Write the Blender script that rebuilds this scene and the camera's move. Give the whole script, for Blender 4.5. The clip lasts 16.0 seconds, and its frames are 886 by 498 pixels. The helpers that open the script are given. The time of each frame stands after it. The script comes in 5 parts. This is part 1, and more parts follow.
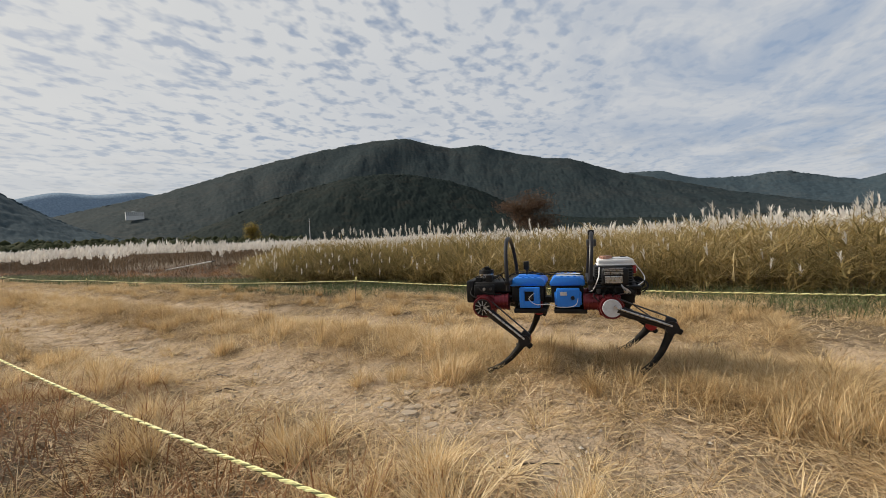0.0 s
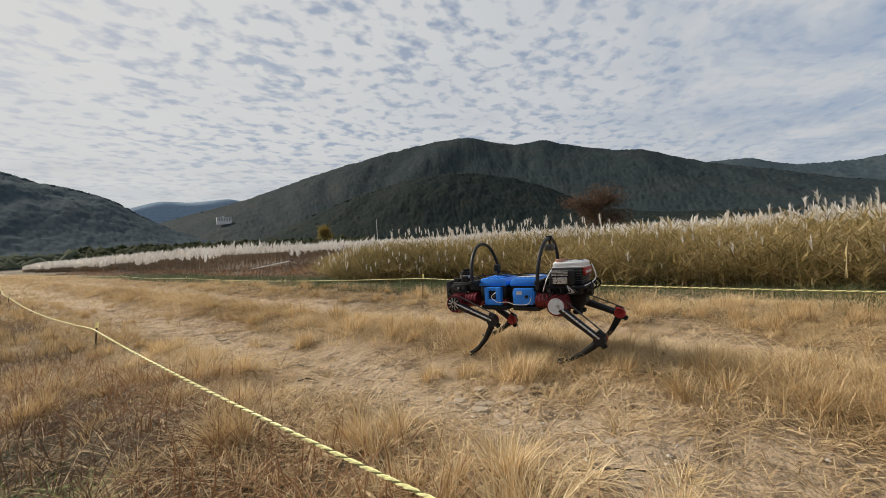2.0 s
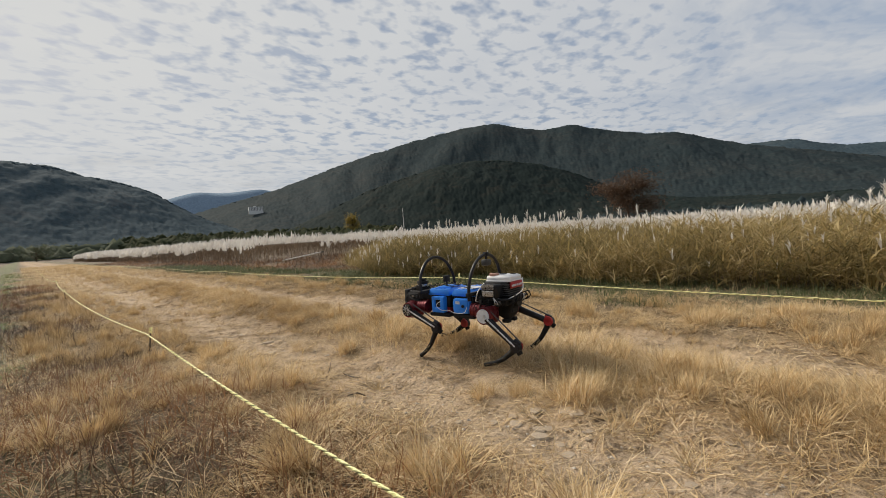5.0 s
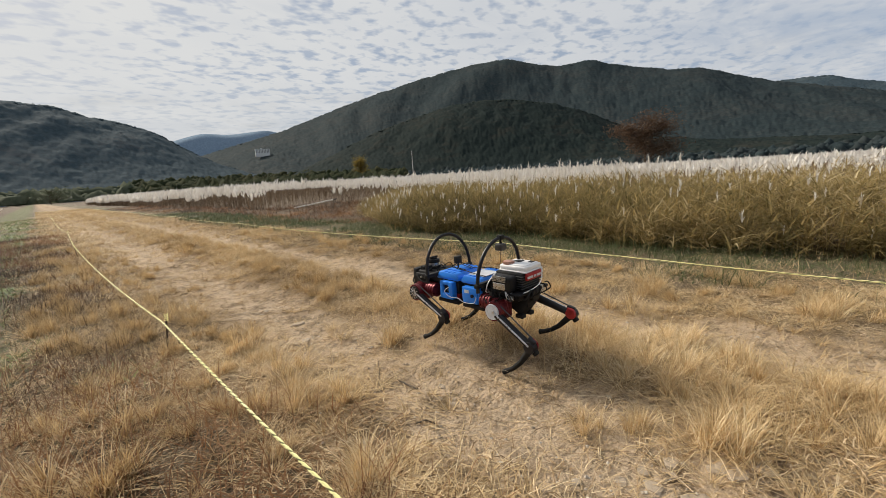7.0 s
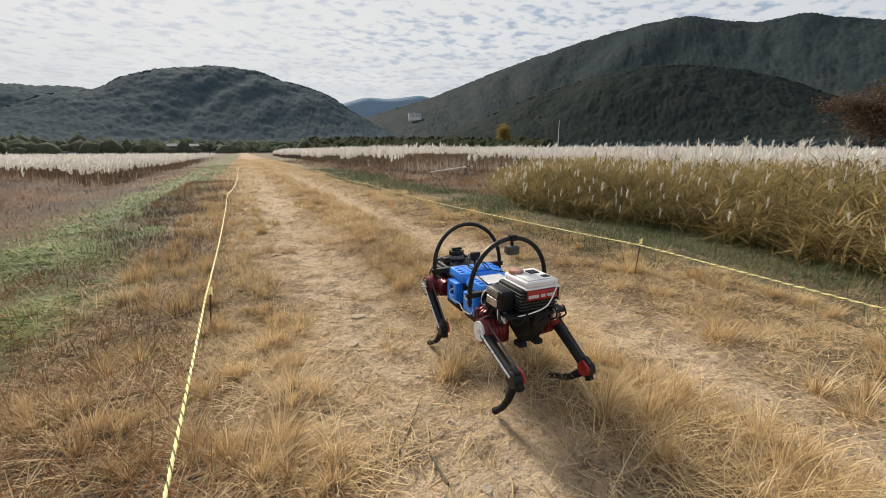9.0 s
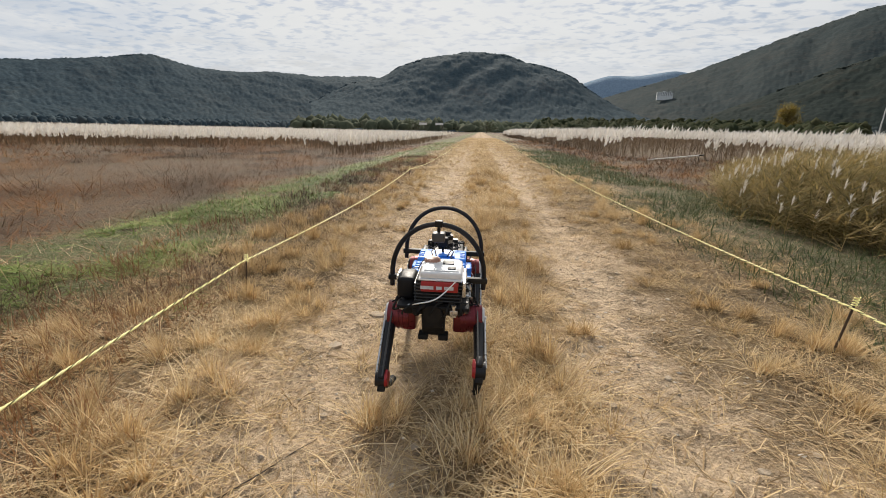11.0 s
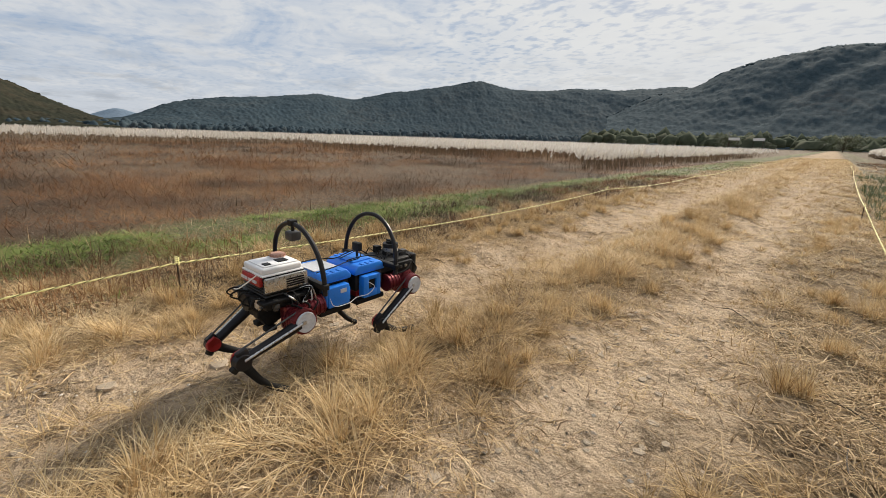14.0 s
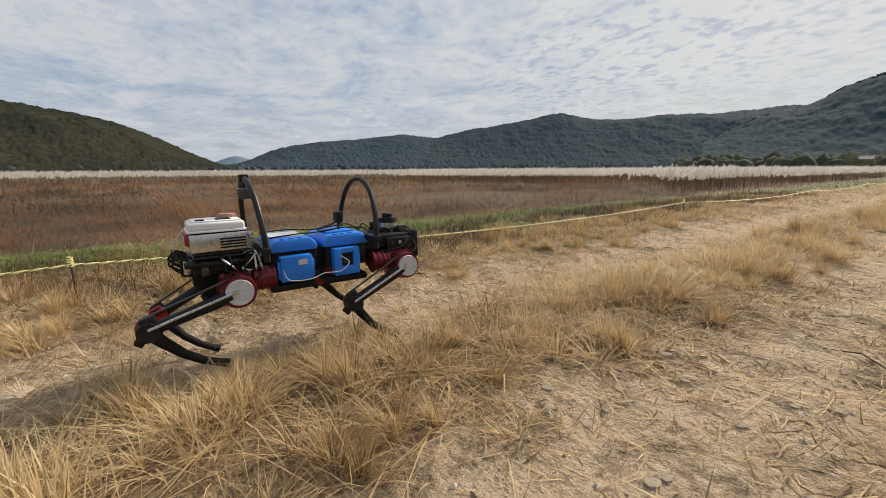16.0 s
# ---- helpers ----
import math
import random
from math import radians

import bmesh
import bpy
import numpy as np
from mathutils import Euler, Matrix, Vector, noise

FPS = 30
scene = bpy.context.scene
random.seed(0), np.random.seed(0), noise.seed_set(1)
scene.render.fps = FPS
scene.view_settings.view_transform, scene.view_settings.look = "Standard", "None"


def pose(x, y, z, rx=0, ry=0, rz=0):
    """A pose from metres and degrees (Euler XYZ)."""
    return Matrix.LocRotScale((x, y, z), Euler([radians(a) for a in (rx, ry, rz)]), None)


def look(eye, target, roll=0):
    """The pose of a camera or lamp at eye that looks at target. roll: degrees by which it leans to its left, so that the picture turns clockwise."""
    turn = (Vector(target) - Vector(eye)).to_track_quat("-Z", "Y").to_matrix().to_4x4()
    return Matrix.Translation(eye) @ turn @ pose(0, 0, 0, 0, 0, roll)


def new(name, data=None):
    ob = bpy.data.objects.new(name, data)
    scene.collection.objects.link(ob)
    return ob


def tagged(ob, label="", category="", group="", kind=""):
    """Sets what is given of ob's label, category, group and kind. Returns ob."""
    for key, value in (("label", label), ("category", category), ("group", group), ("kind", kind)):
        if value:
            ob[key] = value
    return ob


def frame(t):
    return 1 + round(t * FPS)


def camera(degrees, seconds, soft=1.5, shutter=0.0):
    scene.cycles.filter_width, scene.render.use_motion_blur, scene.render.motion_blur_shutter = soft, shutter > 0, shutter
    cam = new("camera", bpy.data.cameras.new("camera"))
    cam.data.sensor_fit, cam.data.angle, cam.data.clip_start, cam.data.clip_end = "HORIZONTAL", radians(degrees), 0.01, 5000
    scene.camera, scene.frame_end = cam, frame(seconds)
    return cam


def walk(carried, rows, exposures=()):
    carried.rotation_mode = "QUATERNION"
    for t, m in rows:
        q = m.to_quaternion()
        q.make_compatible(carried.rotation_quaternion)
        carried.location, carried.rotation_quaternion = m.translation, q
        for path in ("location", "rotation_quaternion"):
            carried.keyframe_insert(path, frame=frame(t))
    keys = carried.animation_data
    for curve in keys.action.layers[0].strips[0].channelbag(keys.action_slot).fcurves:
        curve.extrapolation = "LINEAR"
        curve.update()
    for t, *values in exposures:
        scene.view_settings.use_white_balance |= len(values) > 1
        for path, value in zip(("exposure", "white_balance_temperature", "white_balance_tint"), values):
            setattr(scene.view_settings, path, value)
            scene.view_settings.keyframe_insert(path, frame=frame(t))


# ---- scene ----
# ---------------------------------------------------------------- camera
cam = camera(94.6, 16.0, soft=0.6)
walk(cam, [
    (0, pose(-0.704, -4.600, 0.818, 88.92, 2.63, -58.76)),
    (0.5, pose(-0.722, -4.590, 0.816, 89.21, 3.04, -55.97)),
    (1, pose(-0.721, -4.587, 0.815, 89.34, 3.30, -53.20)),
    (1.5, pose(-0.705, -4.573, 0.809, 89.27, 3.46, -51.06)),
    (2, pose(-0.707, -4.565, 0.802, 89.20, 3.44, -49.85)),
    (2.5, pose(-0.704, -4.566, 0.795, 89.11, 3.38, -49.03)),
    (3, pose(-0.706, -4.561, 0.797, 89.07, 3.31, -48.19)),
    (3.5, pose(-0.711, -4.557, 0.804, 89.12, 3.31, -47.15)),
    (4, pose(-0.741, -4.535, 0.811, 89.01, 3.28, -46.16)),
    (6.5, pose(-0.690, -3.904, 1.222, 82.63, 3.87, -46.28)),
    (7, pose(-0.540, -3.656, 1.202, 79.97, 3.64, -44.99)),
    (7.5, pose(-0.311, -3.458, 1.190, 78.03, 3.17, -42.10)),
    (8, pose(-0.041, -3.314, 1.224, 76.77, 2.45, -37.88)),
    (8.5, pose(0.071, -3.222, 1.236, 76.18, 1.76, -33.08)),
    (9, pose(0.320, -3.062, 1.198, 76.48, 0.23, -25.62)),
    (9.5, pose(0.633, -2.982, 1.195, 75.58, 0.10, -18.30)),
    (11.8, pose(2.176, -2.168, 1.148, 72.72, -1.95, 17.92)),
    (12, pose(2.297, -2.009, 1.130, 72.74, -2.04, 21.06)),
    (12.5, pose(2.566, -1.720, 1.141, 72.86, -2.49, 28.33)),
    (13, pose(2.778, -1.384, 1.137, 73.39, -2.56, 34.83)),
    (13.5, pose(2.984, -1.027, 1.140, 74.00, -2.39, 39.56)),
    (14, pose(3.161, -0.725, 1.146, 74.68, -1.80, 43.13)),
    (14.5, pose(3.223, -0.437, 1.083, 75.63, -0.97, 45.69)),
    (15, pose(3.264, -0.176, 1.028, 76.67, -0.24, 48.48)),
    (15.5, pose(3.236, 0.141, 0.909, 78.21, 0.46, 51.25)),
    (16, pose(3.103, 0.381, 0.771, 79.12, 0.32, 53.98)),
], exposures=[(0, 0.12), (4, 0.06), (7, 0.21), (9.5, 0.36), (12.5, 0.33), (14.5, 0.28), (16, 0.20)])

# ---------------------------------------------------------------- light
SUN_AZ, SUN_EL = 6.0, 34.0          # degrees left of the road's direction, and above the horizon
scene.view_settings.exposure = 0.22


def aim(az, el=0.0):
    a, e = radians(az), radians(el)
    return Vector((-math.sin(a) * math.cos(e), math.cos(a) * math.cos(e), math.sin(e)))


class Nodes:
    """Short way to write node trees."""

    def __init__(self, tree):
        self.tree = tree
        tree.nodes.clear()

    def add(self, kind, put=None, operation="", data_type="", blend_type=""):
        node = self.tree.nodes.new(kind)
        if operation:
            node.operation = operation
        if data_type:
            node.data_type = data_type
        if blend_type:
            node.blend_type = blend_type
        for key, value in (put or {}).items():
            socket = node.inputs[key]
            if isinstance(value, bpy.types.NodeSocket):
                self.tree.links.new(value, socket)
            else:
                socket.default_value = value
        return node

    def math(self, op, a, b=0.0, c=0.0):
        return self.add("ShaderNodeMath", {0: a, 1: b, 2: c}, operation=op).outputs[0]

    def noise(self, vec, scale, detail=3.0, rough=0.55, distort=0.0):
        put = {"Scale": scale, "Detail": detail, "Roughness": rough, "Distortion": distort}
        if vec is not None:
            put["Vector"] = vec
        return self.add("ShaderNodeTexNoise", put).outputs["Fac"]

    def ramp(self, fac, stops, interp="LINEAR"):
        node = self.add("ShaderNodeValToRGB", {"Fac": fac})
        node.color_ramp.interpolation = interp
        el = node.color_ramp.elements
        while len(el) < len(stops):
            el.new(0.5)
        for e, (p, c) in zip(el, stops):
            e.position = p
            e.color = (*c, 1) if isinstance(c, tuple) else (c, c, c, 1)
        return node.outputs["Color"]

    def mix(self, fac, a, b, blend="MIX"):
        def four(v):
            return (*v, 1) if isinstance(v, tuple) and len(v) == 3 else v
        return self.add("ShaderNodeMix", {0: fac, 6: four(a), 7: four(b)}, data_type="RGBA", blend_type=blend).outputs[2]

    def fit(self, v, a, b, c=0.0, d=1.0):
        return self.add("ShaderNodeMapRange", {0: v, 1: a, 2: b, 3: c, 4: d}).outputs[0]


world = bpy.data.worlds.new("world")
scene.world = world
world.use_nodes = True
n = Nodes(world.node_tree)
sky = n.add("ShaderNodeTexSky")
sky.sky_type, sky.sun_disc = "NISHITA", False
sky.sun_elevation, sky.sun_rotation = radians(SUN_EL), radians(-SUN_AZ)
sky.air_density, sky.dust_density = 1.2, 2.0
way = n.add("ShaderNodeTexCoord").outputs["Generated"]
xyz = n.add("ShaderNodeSeparateXYZ", {0: way})
# high cloud sheet of small ripples, seen from below
high = n.math("ADD", n.math("MAXIMUM", xyz.outputs[2], 0.0), 0.10)
deck = n.add("ShaderNodeCombineXYZ", {0: n.math("DIVIDE", xyz.outputs[0], high), 1: n.math("DIVIDE", xyz.outputs[1], high)}).outputs[0]
warp = n.add("ShaderNodeTexNoise", {"Vector": deck, "Scale": 2.0, "Detail": 2.0}).outputs["Color"]
deck2 = n.mix(0.05, deck, warp)
turn = n.add("ShaderNodeMapping", {0: deck2, 2: (0, 0, 0.6), 3: (1.0, 1.25, 1.0)}).outputs[0]
fine = n.noise(turn, 12.0, 2.5, 0.5, 0.1)
coarse = n.noise(turn, 5.0, 2.0, 0.5)
patch = n.noise(deck, 0.55, 2.0, 0.5)
puffs = n.fit(n.math("ADD", n.math("MULTIPLY", fine, 0.75), n.math("MULTIPLY", coarse, 0.25)), 0.365, 0.505)
open_way = aim(-20.0)
ahead = n.add("ShaderNodeVectorMath", {0: way, 1: tuple(open_way)}, operation="DOT_PRODUCT").outputs["Value"]
smooth = n.math("MINIMUM", n.math("ADD", n.fit(patch, 0.45, 0.68, 0.0, 0.5), n.fit(ahead, 0.72, 0.30, 0.0, 1.0)), 1.0)
low = n.fit(xyz.outputs[2], 0.05, 0.24, 1.0, 0.0)
veil = n.math("MAXIMUM", n.math("MULTIPLY", smooth, 0.8), n.math("MULTIPLY", low, 0.92))
wisps = n.fit(n.noise(turn, 1.5, 5.0, 0.6, 0.8), 0.36, 0.60, 0.28, 0.96)
wisps = n.math("MAXIMUM", wisps, n.math("MULTIPLY", low, 0.8))
cover = n.math("ADD", n.math("MULTIPLY", puffs, n.math("SUBTRACT", 1.0, veil)), n.math("MULTIPLY", veil, wisps))
bank = n.fit(n.noise(deck, 1.6, 4.0, 0.6), 0.50, 0.66, 0.0, 1.0)
sd = aim(SUN_AZ, SUN_EL)
toward = n.add("ShaderNodeVectorMath", {0: way, 1: tuple(sd)}, operation="DOT_PRODUCT").outputs["Value"]
glow = n.math("POWER", n.fit(toward, 0.2, 1.0, 0.0, 1.0), 2.0)
bright = n.math("ADD", 5.5, n.math("MULTIPLY", glow, 1.0))
bright = n.math("MULTIPLY", bright, n.math("SUBTRACT", 1.0, n.math("MULTIPLY", n.math("MULTIPLY", bank, low), 0.24)))
warm = n.mix(glow, (0.95, 0.985, 1.03), (0.985, 0.985, 0.965))
cloud = n.mix(1.0, warm, n.add("ShaderNodeCombineXYZ", {0: bright, 1: bright, 2: bright}).outputs[0], "MULTIPLY")
gap = n.mix(0.88, sky.outputs[0], n.mix(n.fit(ahead, 0.75, 0.2), (3.0, 3.5, 4.35), (2.0, 2.95, 4.5)))
both = n.mix(cover, gap, cloud)
back = n.add("ShaderNodeBackground", {"Color": both, "Strength": 0.1})
n.tree.links.new(back.outputs[0], n.add("ShaderNodeOutputWorld").inputs[0])

lamp = bpy.data.lights.new("sun", "SUN")
lamp.energy, lamp.angle, lamp.color = 4.8, radians(13.0), (1.0, 0.92, 0.80)
sun = new("sun", lamp)
sun.matrix_world = look(sd * 50, (0, 0, 0))


# ---------------------------------------------------------------- materials
def material(name):
    mat = bpy.data.materials.new(name)
    mat.use_nodes = True
    return mat, Nodes(mat.node_tree)


def finish(n, colour, rough=0.6, metal=0.0, bump=None, height=0.01, spec=0.5, coat=0.0, through_light=0.0):
    put = {"Base Color": (*colour, 1) if isinstance(colour, tuple) else colour, "Roughness": rough, "Metallic": metal,
           "Specular IOR Level": spec, "Coat Weight": coat}
    if bump is not None:
        put["Normal"] = n.add("ShaderNodeBump", {"Height": bump, "Distance": height, "Strength": 1.0}).outputs[0]
    shader = n.add("ShaderNodeBsdfPrincipled", put).outputs[0]
    if through_light:
        back = n.add("ShaderNodeBsdfTranslucent", {"Color": put["Base Color"]}).outputs[0]
        shader = n.add("ShaderNodeMixShader", {0: through_light, 1: shader, 2: back}).outputs[0]
    n.tree.links.new(shader, n.add("ShaderNodeOutputMaterial").inputs[0])


def plain(name, colour, rough=0.5, metal=0.0, vary=0.25, scale=40.0, bump=0.0, coat=0.0):
    """A paint, plastic or metal with grain and grime of its own."""
    mat, n = material(name)
    at = n.add("ShaderNodeTexCoord").outputs["Object"]
    fine = n.noise(at, scale, 4.0, 0.6)
    broad = n.noise(at, scale * 0.16, 3.0)
    dust = n.fit(broad, 0.45, 0.75, 0.0, vary)
    dark = tuple(c * (1 - vary) for c in colour)
    col = n.mix(n.fit(fine, 0.3, 0.7), dark, colour)
    col = n.mix(n.math("MULTIPLY", dust, 0.2), col, (0.30, 0.24, 0.16))
    finish(n, col, n.fit(fine, 0.3, 0.7, max(rough - 0.1, 0.02), min(rough + 0.12, 1.0)), metal, fine if bump else None, bump, coat=coat, spec=0.25 if max(colour) < 0.03 else 0.5)
    return mat


def leafy(name, stops, rough=0.65, through_light=0.25, patchy=0.35, scale=0.6):
    """Blades and leaves: colour differs from blade to blade and from patch to patch."""
    mat, n = material(name)
    geo = n.add("ShaderNodeNewGeometry")
    island = geo.outputs["Random Per Island"]
    spots = n.math("ADD", n.math("MULTIPLY", n.noise(geo.outputs["Position"], scale, 3.0), 0.6), n.math("MULTIPLY", n.noise(geo.outputs["Position"], scale * 0.16, 2.0), 0.4))
    fac = n.math("ADD", n.math("MULTIPLY", island, 1 - patchy), n.math("MULTIPLY", n.fit(spots, 0.39, 0.61), patchy))
    finish(n, n.ramp(fac, stops), rough, spec=0.1, through_light=through_light)
    return mat


STRAW = leafy("dry_grass", [(0.0, (0.15, 0.085, 0.035)), (0.32, (0.45, 0.31, 0.150)), (0.68, (0.68, 0.505, 0.275)), (1.0, (0.86, 0.72, 0.48))], scale=0.9, through_light=0.32)
LITTER = leafy("straw_litter", [(0.0, (0.07, 0.042, 0.022)), (0.35, (0.30, 0.20, 0.105)), (0.75, (0.60, 0.44, 0.25)), (1.0, (0.76, 0.61, 0.41))], through_light=0.1, scale=0.7)
GREEN = leafy("green_grass", [(0.0, (0.050, 0.078, 0.018)), (0.5, (0.155, 0.205, 0.052)), (0.8, (0.26, 0.31, 0.10)), (1.0, (0.36, 0.31, 0.15))], scale=0.8, patchy=0.5)
WEED = leafy("dead_weeds", [(0.0, (0.045, 0.034, 0.024)), (0.3, (0.090, 0.060, 0.038)), (0.5, (0.180, 0.092, 0.045)), (0.75, (0.290, 0.145, 0.064)), (1.0, (0.37, 0.24, 0.13))], patchy=0.8, scale=0.5, through_light=0.25)
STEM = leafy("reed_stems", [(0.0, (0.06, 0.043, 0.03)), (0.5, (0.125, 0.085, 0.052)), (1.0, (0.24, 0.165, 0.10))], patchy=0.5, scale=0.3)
REED = leafy("reed_leaves", [(0.0, (0.075, 0.062, 0.026)), (0.35, (0.20, 0.158, 0.062)), (0.7, (0.40, 0.29, 0.12)), (1.0, (0.70, 0.58, 0.35))], patchy=0.45, scale=0.7, through_light=0.40)
PLUME = leafy("reed_plumes", [(0.0, (0.62, 0.56, 0.48)), (0.5, (0.78, 0.73, 0.66)), (1.0, (0.88, 0.85, 0.79))], rough=0.8, through_light=0.35)


def wooded(name, stops, scale):
    mat, n = material(name)
    geo = n.add("ShaderNodeNewGeometry")
    spots = n.noise(geo.outputs["Position"], scale, 4.0, 0.6)
    fac = n.math("ADD", n.math("MULTIPLY", geo.outputs["Random Per Island"], 0.45), n.math("MULTIPLY", n.fit(spots, 0.3, 0.7), 0.55))
    leaf = n.noise(geo.outputs["Position"], scale * 25, 3.0, 0.7)
    trees = n.add("ShaderNodeTexVoronoi", {"Vector": geo.outputs["Position"], "Scale": 0.14, "Randomness": 1.0})
    tone = n.add("ShaderNodeSeparateColor", {0: trees.outputs["Color"]}).outputs[0]
    fac = n.math("ADD", n.math("MULTIPLY", fac, 0.75), n.math("MULTIPLY", tone, 0.25))
    # the noise puts the shade between crowns into the colour
    dim = n.mix(1.0, n.ramp(fac, stops), (0.55, 0.58, 0.60), "MULTIPLY")
    col = n.mix(n.math("MULTIPLY", n.fit(leaf, 0.35, 0.65), 0.7), n.ramp(fac, stops), dim)
    finish(n, col, 0.9, spec=0.05, through_light=0.45)
    return mat


# part of the distance haze is put into this colour as a blue tint
WOOD_NEAR = wooded("woods_near", [(0.0, (0.038, 0.058, 0.065)), (0.45, (0.059, 0.079, 0.082)), (0.75, (0.084, 0.094, 0.090)), (1.0, (0.122, 0.112, 0.097))], 0.009)
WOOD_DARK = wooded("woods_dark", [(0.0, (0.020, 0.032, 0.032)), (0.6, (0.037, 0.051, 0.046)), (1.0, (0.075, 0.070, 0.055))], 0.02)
# blue-grey haze is put into the base colours of these two farther woods
WOOD_FAR_HAZE = wooded("woods_far_haze", [(0.0, (0.068, 0.107, 0.135)), (0.5, (0.095, 0.132, 0.152)), (1.0, (0.138, 0.153, 0.155))], 0.008)
WOOD_HAZE_TINT = wooded("woods_haze_tint", [(0.0, (0.071, 0.109, 0.132)), (0.6, (0.092, 0.130, 0.149)), (1.0, (0.134, 0.144, 0.149))], 0.008)
WOOD_OLIVE = wooded("woods_olive", [(0.0, (0.035, 0.048, 0.026)), (0.5, (0.062, 0.072, 0.034)), (1.0, (0.11, 0.095, 0.045))], 0.02)
WOOD_BROWN = wooded("woods_brown", [(0.0, (0.028, 0.036, 0.026)), (0.5, (0.056, 0.058, 0.040)), (1.0, (0.115, 0.092, 0.062))], 0.02)
WOOD_PALE = wooded("pale_bushes", [(0.0, (0.085, 0.105, 0.072)), (0.6, (0.14, 0.155, 0.10)), (1.0, (0.21, 0.20, 0.135))], 0.02)
# haze over the farthest ridges is painted in as this pale blue
WOOD_BLUE_HAZE = wooded("woods_blue_haze", [(0.0, (0.257, 0.351, 0.459)), (1.0, (0.311, 0.392, 0.486))], 0.004)
RUST = leafy("rust_leaves", [(0.0, (0.085, 0.055, 0.040)), (0.6, (0.17, 0.105, 0.066)), (1.0, (0.27, 0.18, 0.11))], patchy=0.4, scale=0.1)
BARK = plain("bark", (0.10, 0.075, 0.05), 0.9, scale=3.0)
YELLOW_LEAF = leafy("yellow_leaves", [(0.0, (0.30, 0.22, 0.04)), (1.0, (0.50, 0.38, 0.08))], patchy=0.2)
BUSH = leafy("bush_leaves", [(0.0, (0.05, 0.07, 0.03)), (0.6, (0.10, 0.12, 0.05)), (1.0, (0.18, 0.17, 0.08))], patchy=0.4, scale=0.1)

BLUE = plain("blue_plastic", (0.015, 0.20, 0.72), 0.38, vary=0.10, scale=60)
BLACK = plain("black_plastic", (0.007, 0.007, 0.008), 0.5, vary=0.3, scale=60)
RUBBER = plain("black_rubber", (0.011, 0.0105, 0.01), 0.8, vary=0.3, scale=80)
CARBON = plain("black_tube", (0.014, 0.013, 0.015), 0.42, vary=0.2, scale=90)
MAROON = plain("maroon_metal", (0.18, 0.020, 0.028), 0.33, 0.55, vary=0.3, scale=50)
RED = plain("red_plastic", (0.38, 0.018, 0.018), 0.4, vary=0.2, scale=50)
WHITE = plain("white_plastic", (0.78, 0.76, 0.74), 0.4, vary=0.08, scale=40)
DISC = plain("white_cover", (0.62, 0.62, 0.63), 0.5, vary=0.25, scale=70)
SILVER = plain("bare_aluminium", (0.62, 0.61, 0.60), 0.3, 0.9, vary=0.2, scale=70)
GREY = plain("grey_metal", (0.075, 0.074, 0.073), 0.42, 0.5, vary=0.3, scale=60)
CAP = plain("tan_red_cap", (0.50, 0.27, 0.19), 0.5, vary=0.15, scale=60)
ROPE_Y = plain("yellow_rope", (0.90, 0.84, 0.38), 0.7, vary=0.1, scale=200)
ROPE_D = plain("dark_rope", (0.16, 0.16, 0.05), 0.75, vary=0.3, scale=200)
IRON = plain("rusty_iron", (0.09, 0.06, 0.04), 0.75, 0.3, vary=0.4, scale=60)
STONE = plain("pale_stone", (0.48, 0.38, 0.27), 0.85, vary=0.35, scale=14, bump=0.004)
PEBBLE = leafy("stone_crumbs", [(0.0, (0.16, 0.12, 0.085)), (0.5, (0.40, 0.33, 0.25)), (1.0, (0.66, 0.60, 0.51))], rough=0.9, through_light=0.0, patchy=0.2)
PIPE = plain("white_pipe", (0.75, 0.73, 0.68), 0.5, vary=0.15, scale=10)
CONCRETE = plain("white_concrete", (0.62, 0.62, 0.60), 0.8, vary=0.1, scale=0.5)
GLASS = plain("dark_glass", (0.03, 0.04, 0.05), 0.1, vary=0.1, scale=1.0)


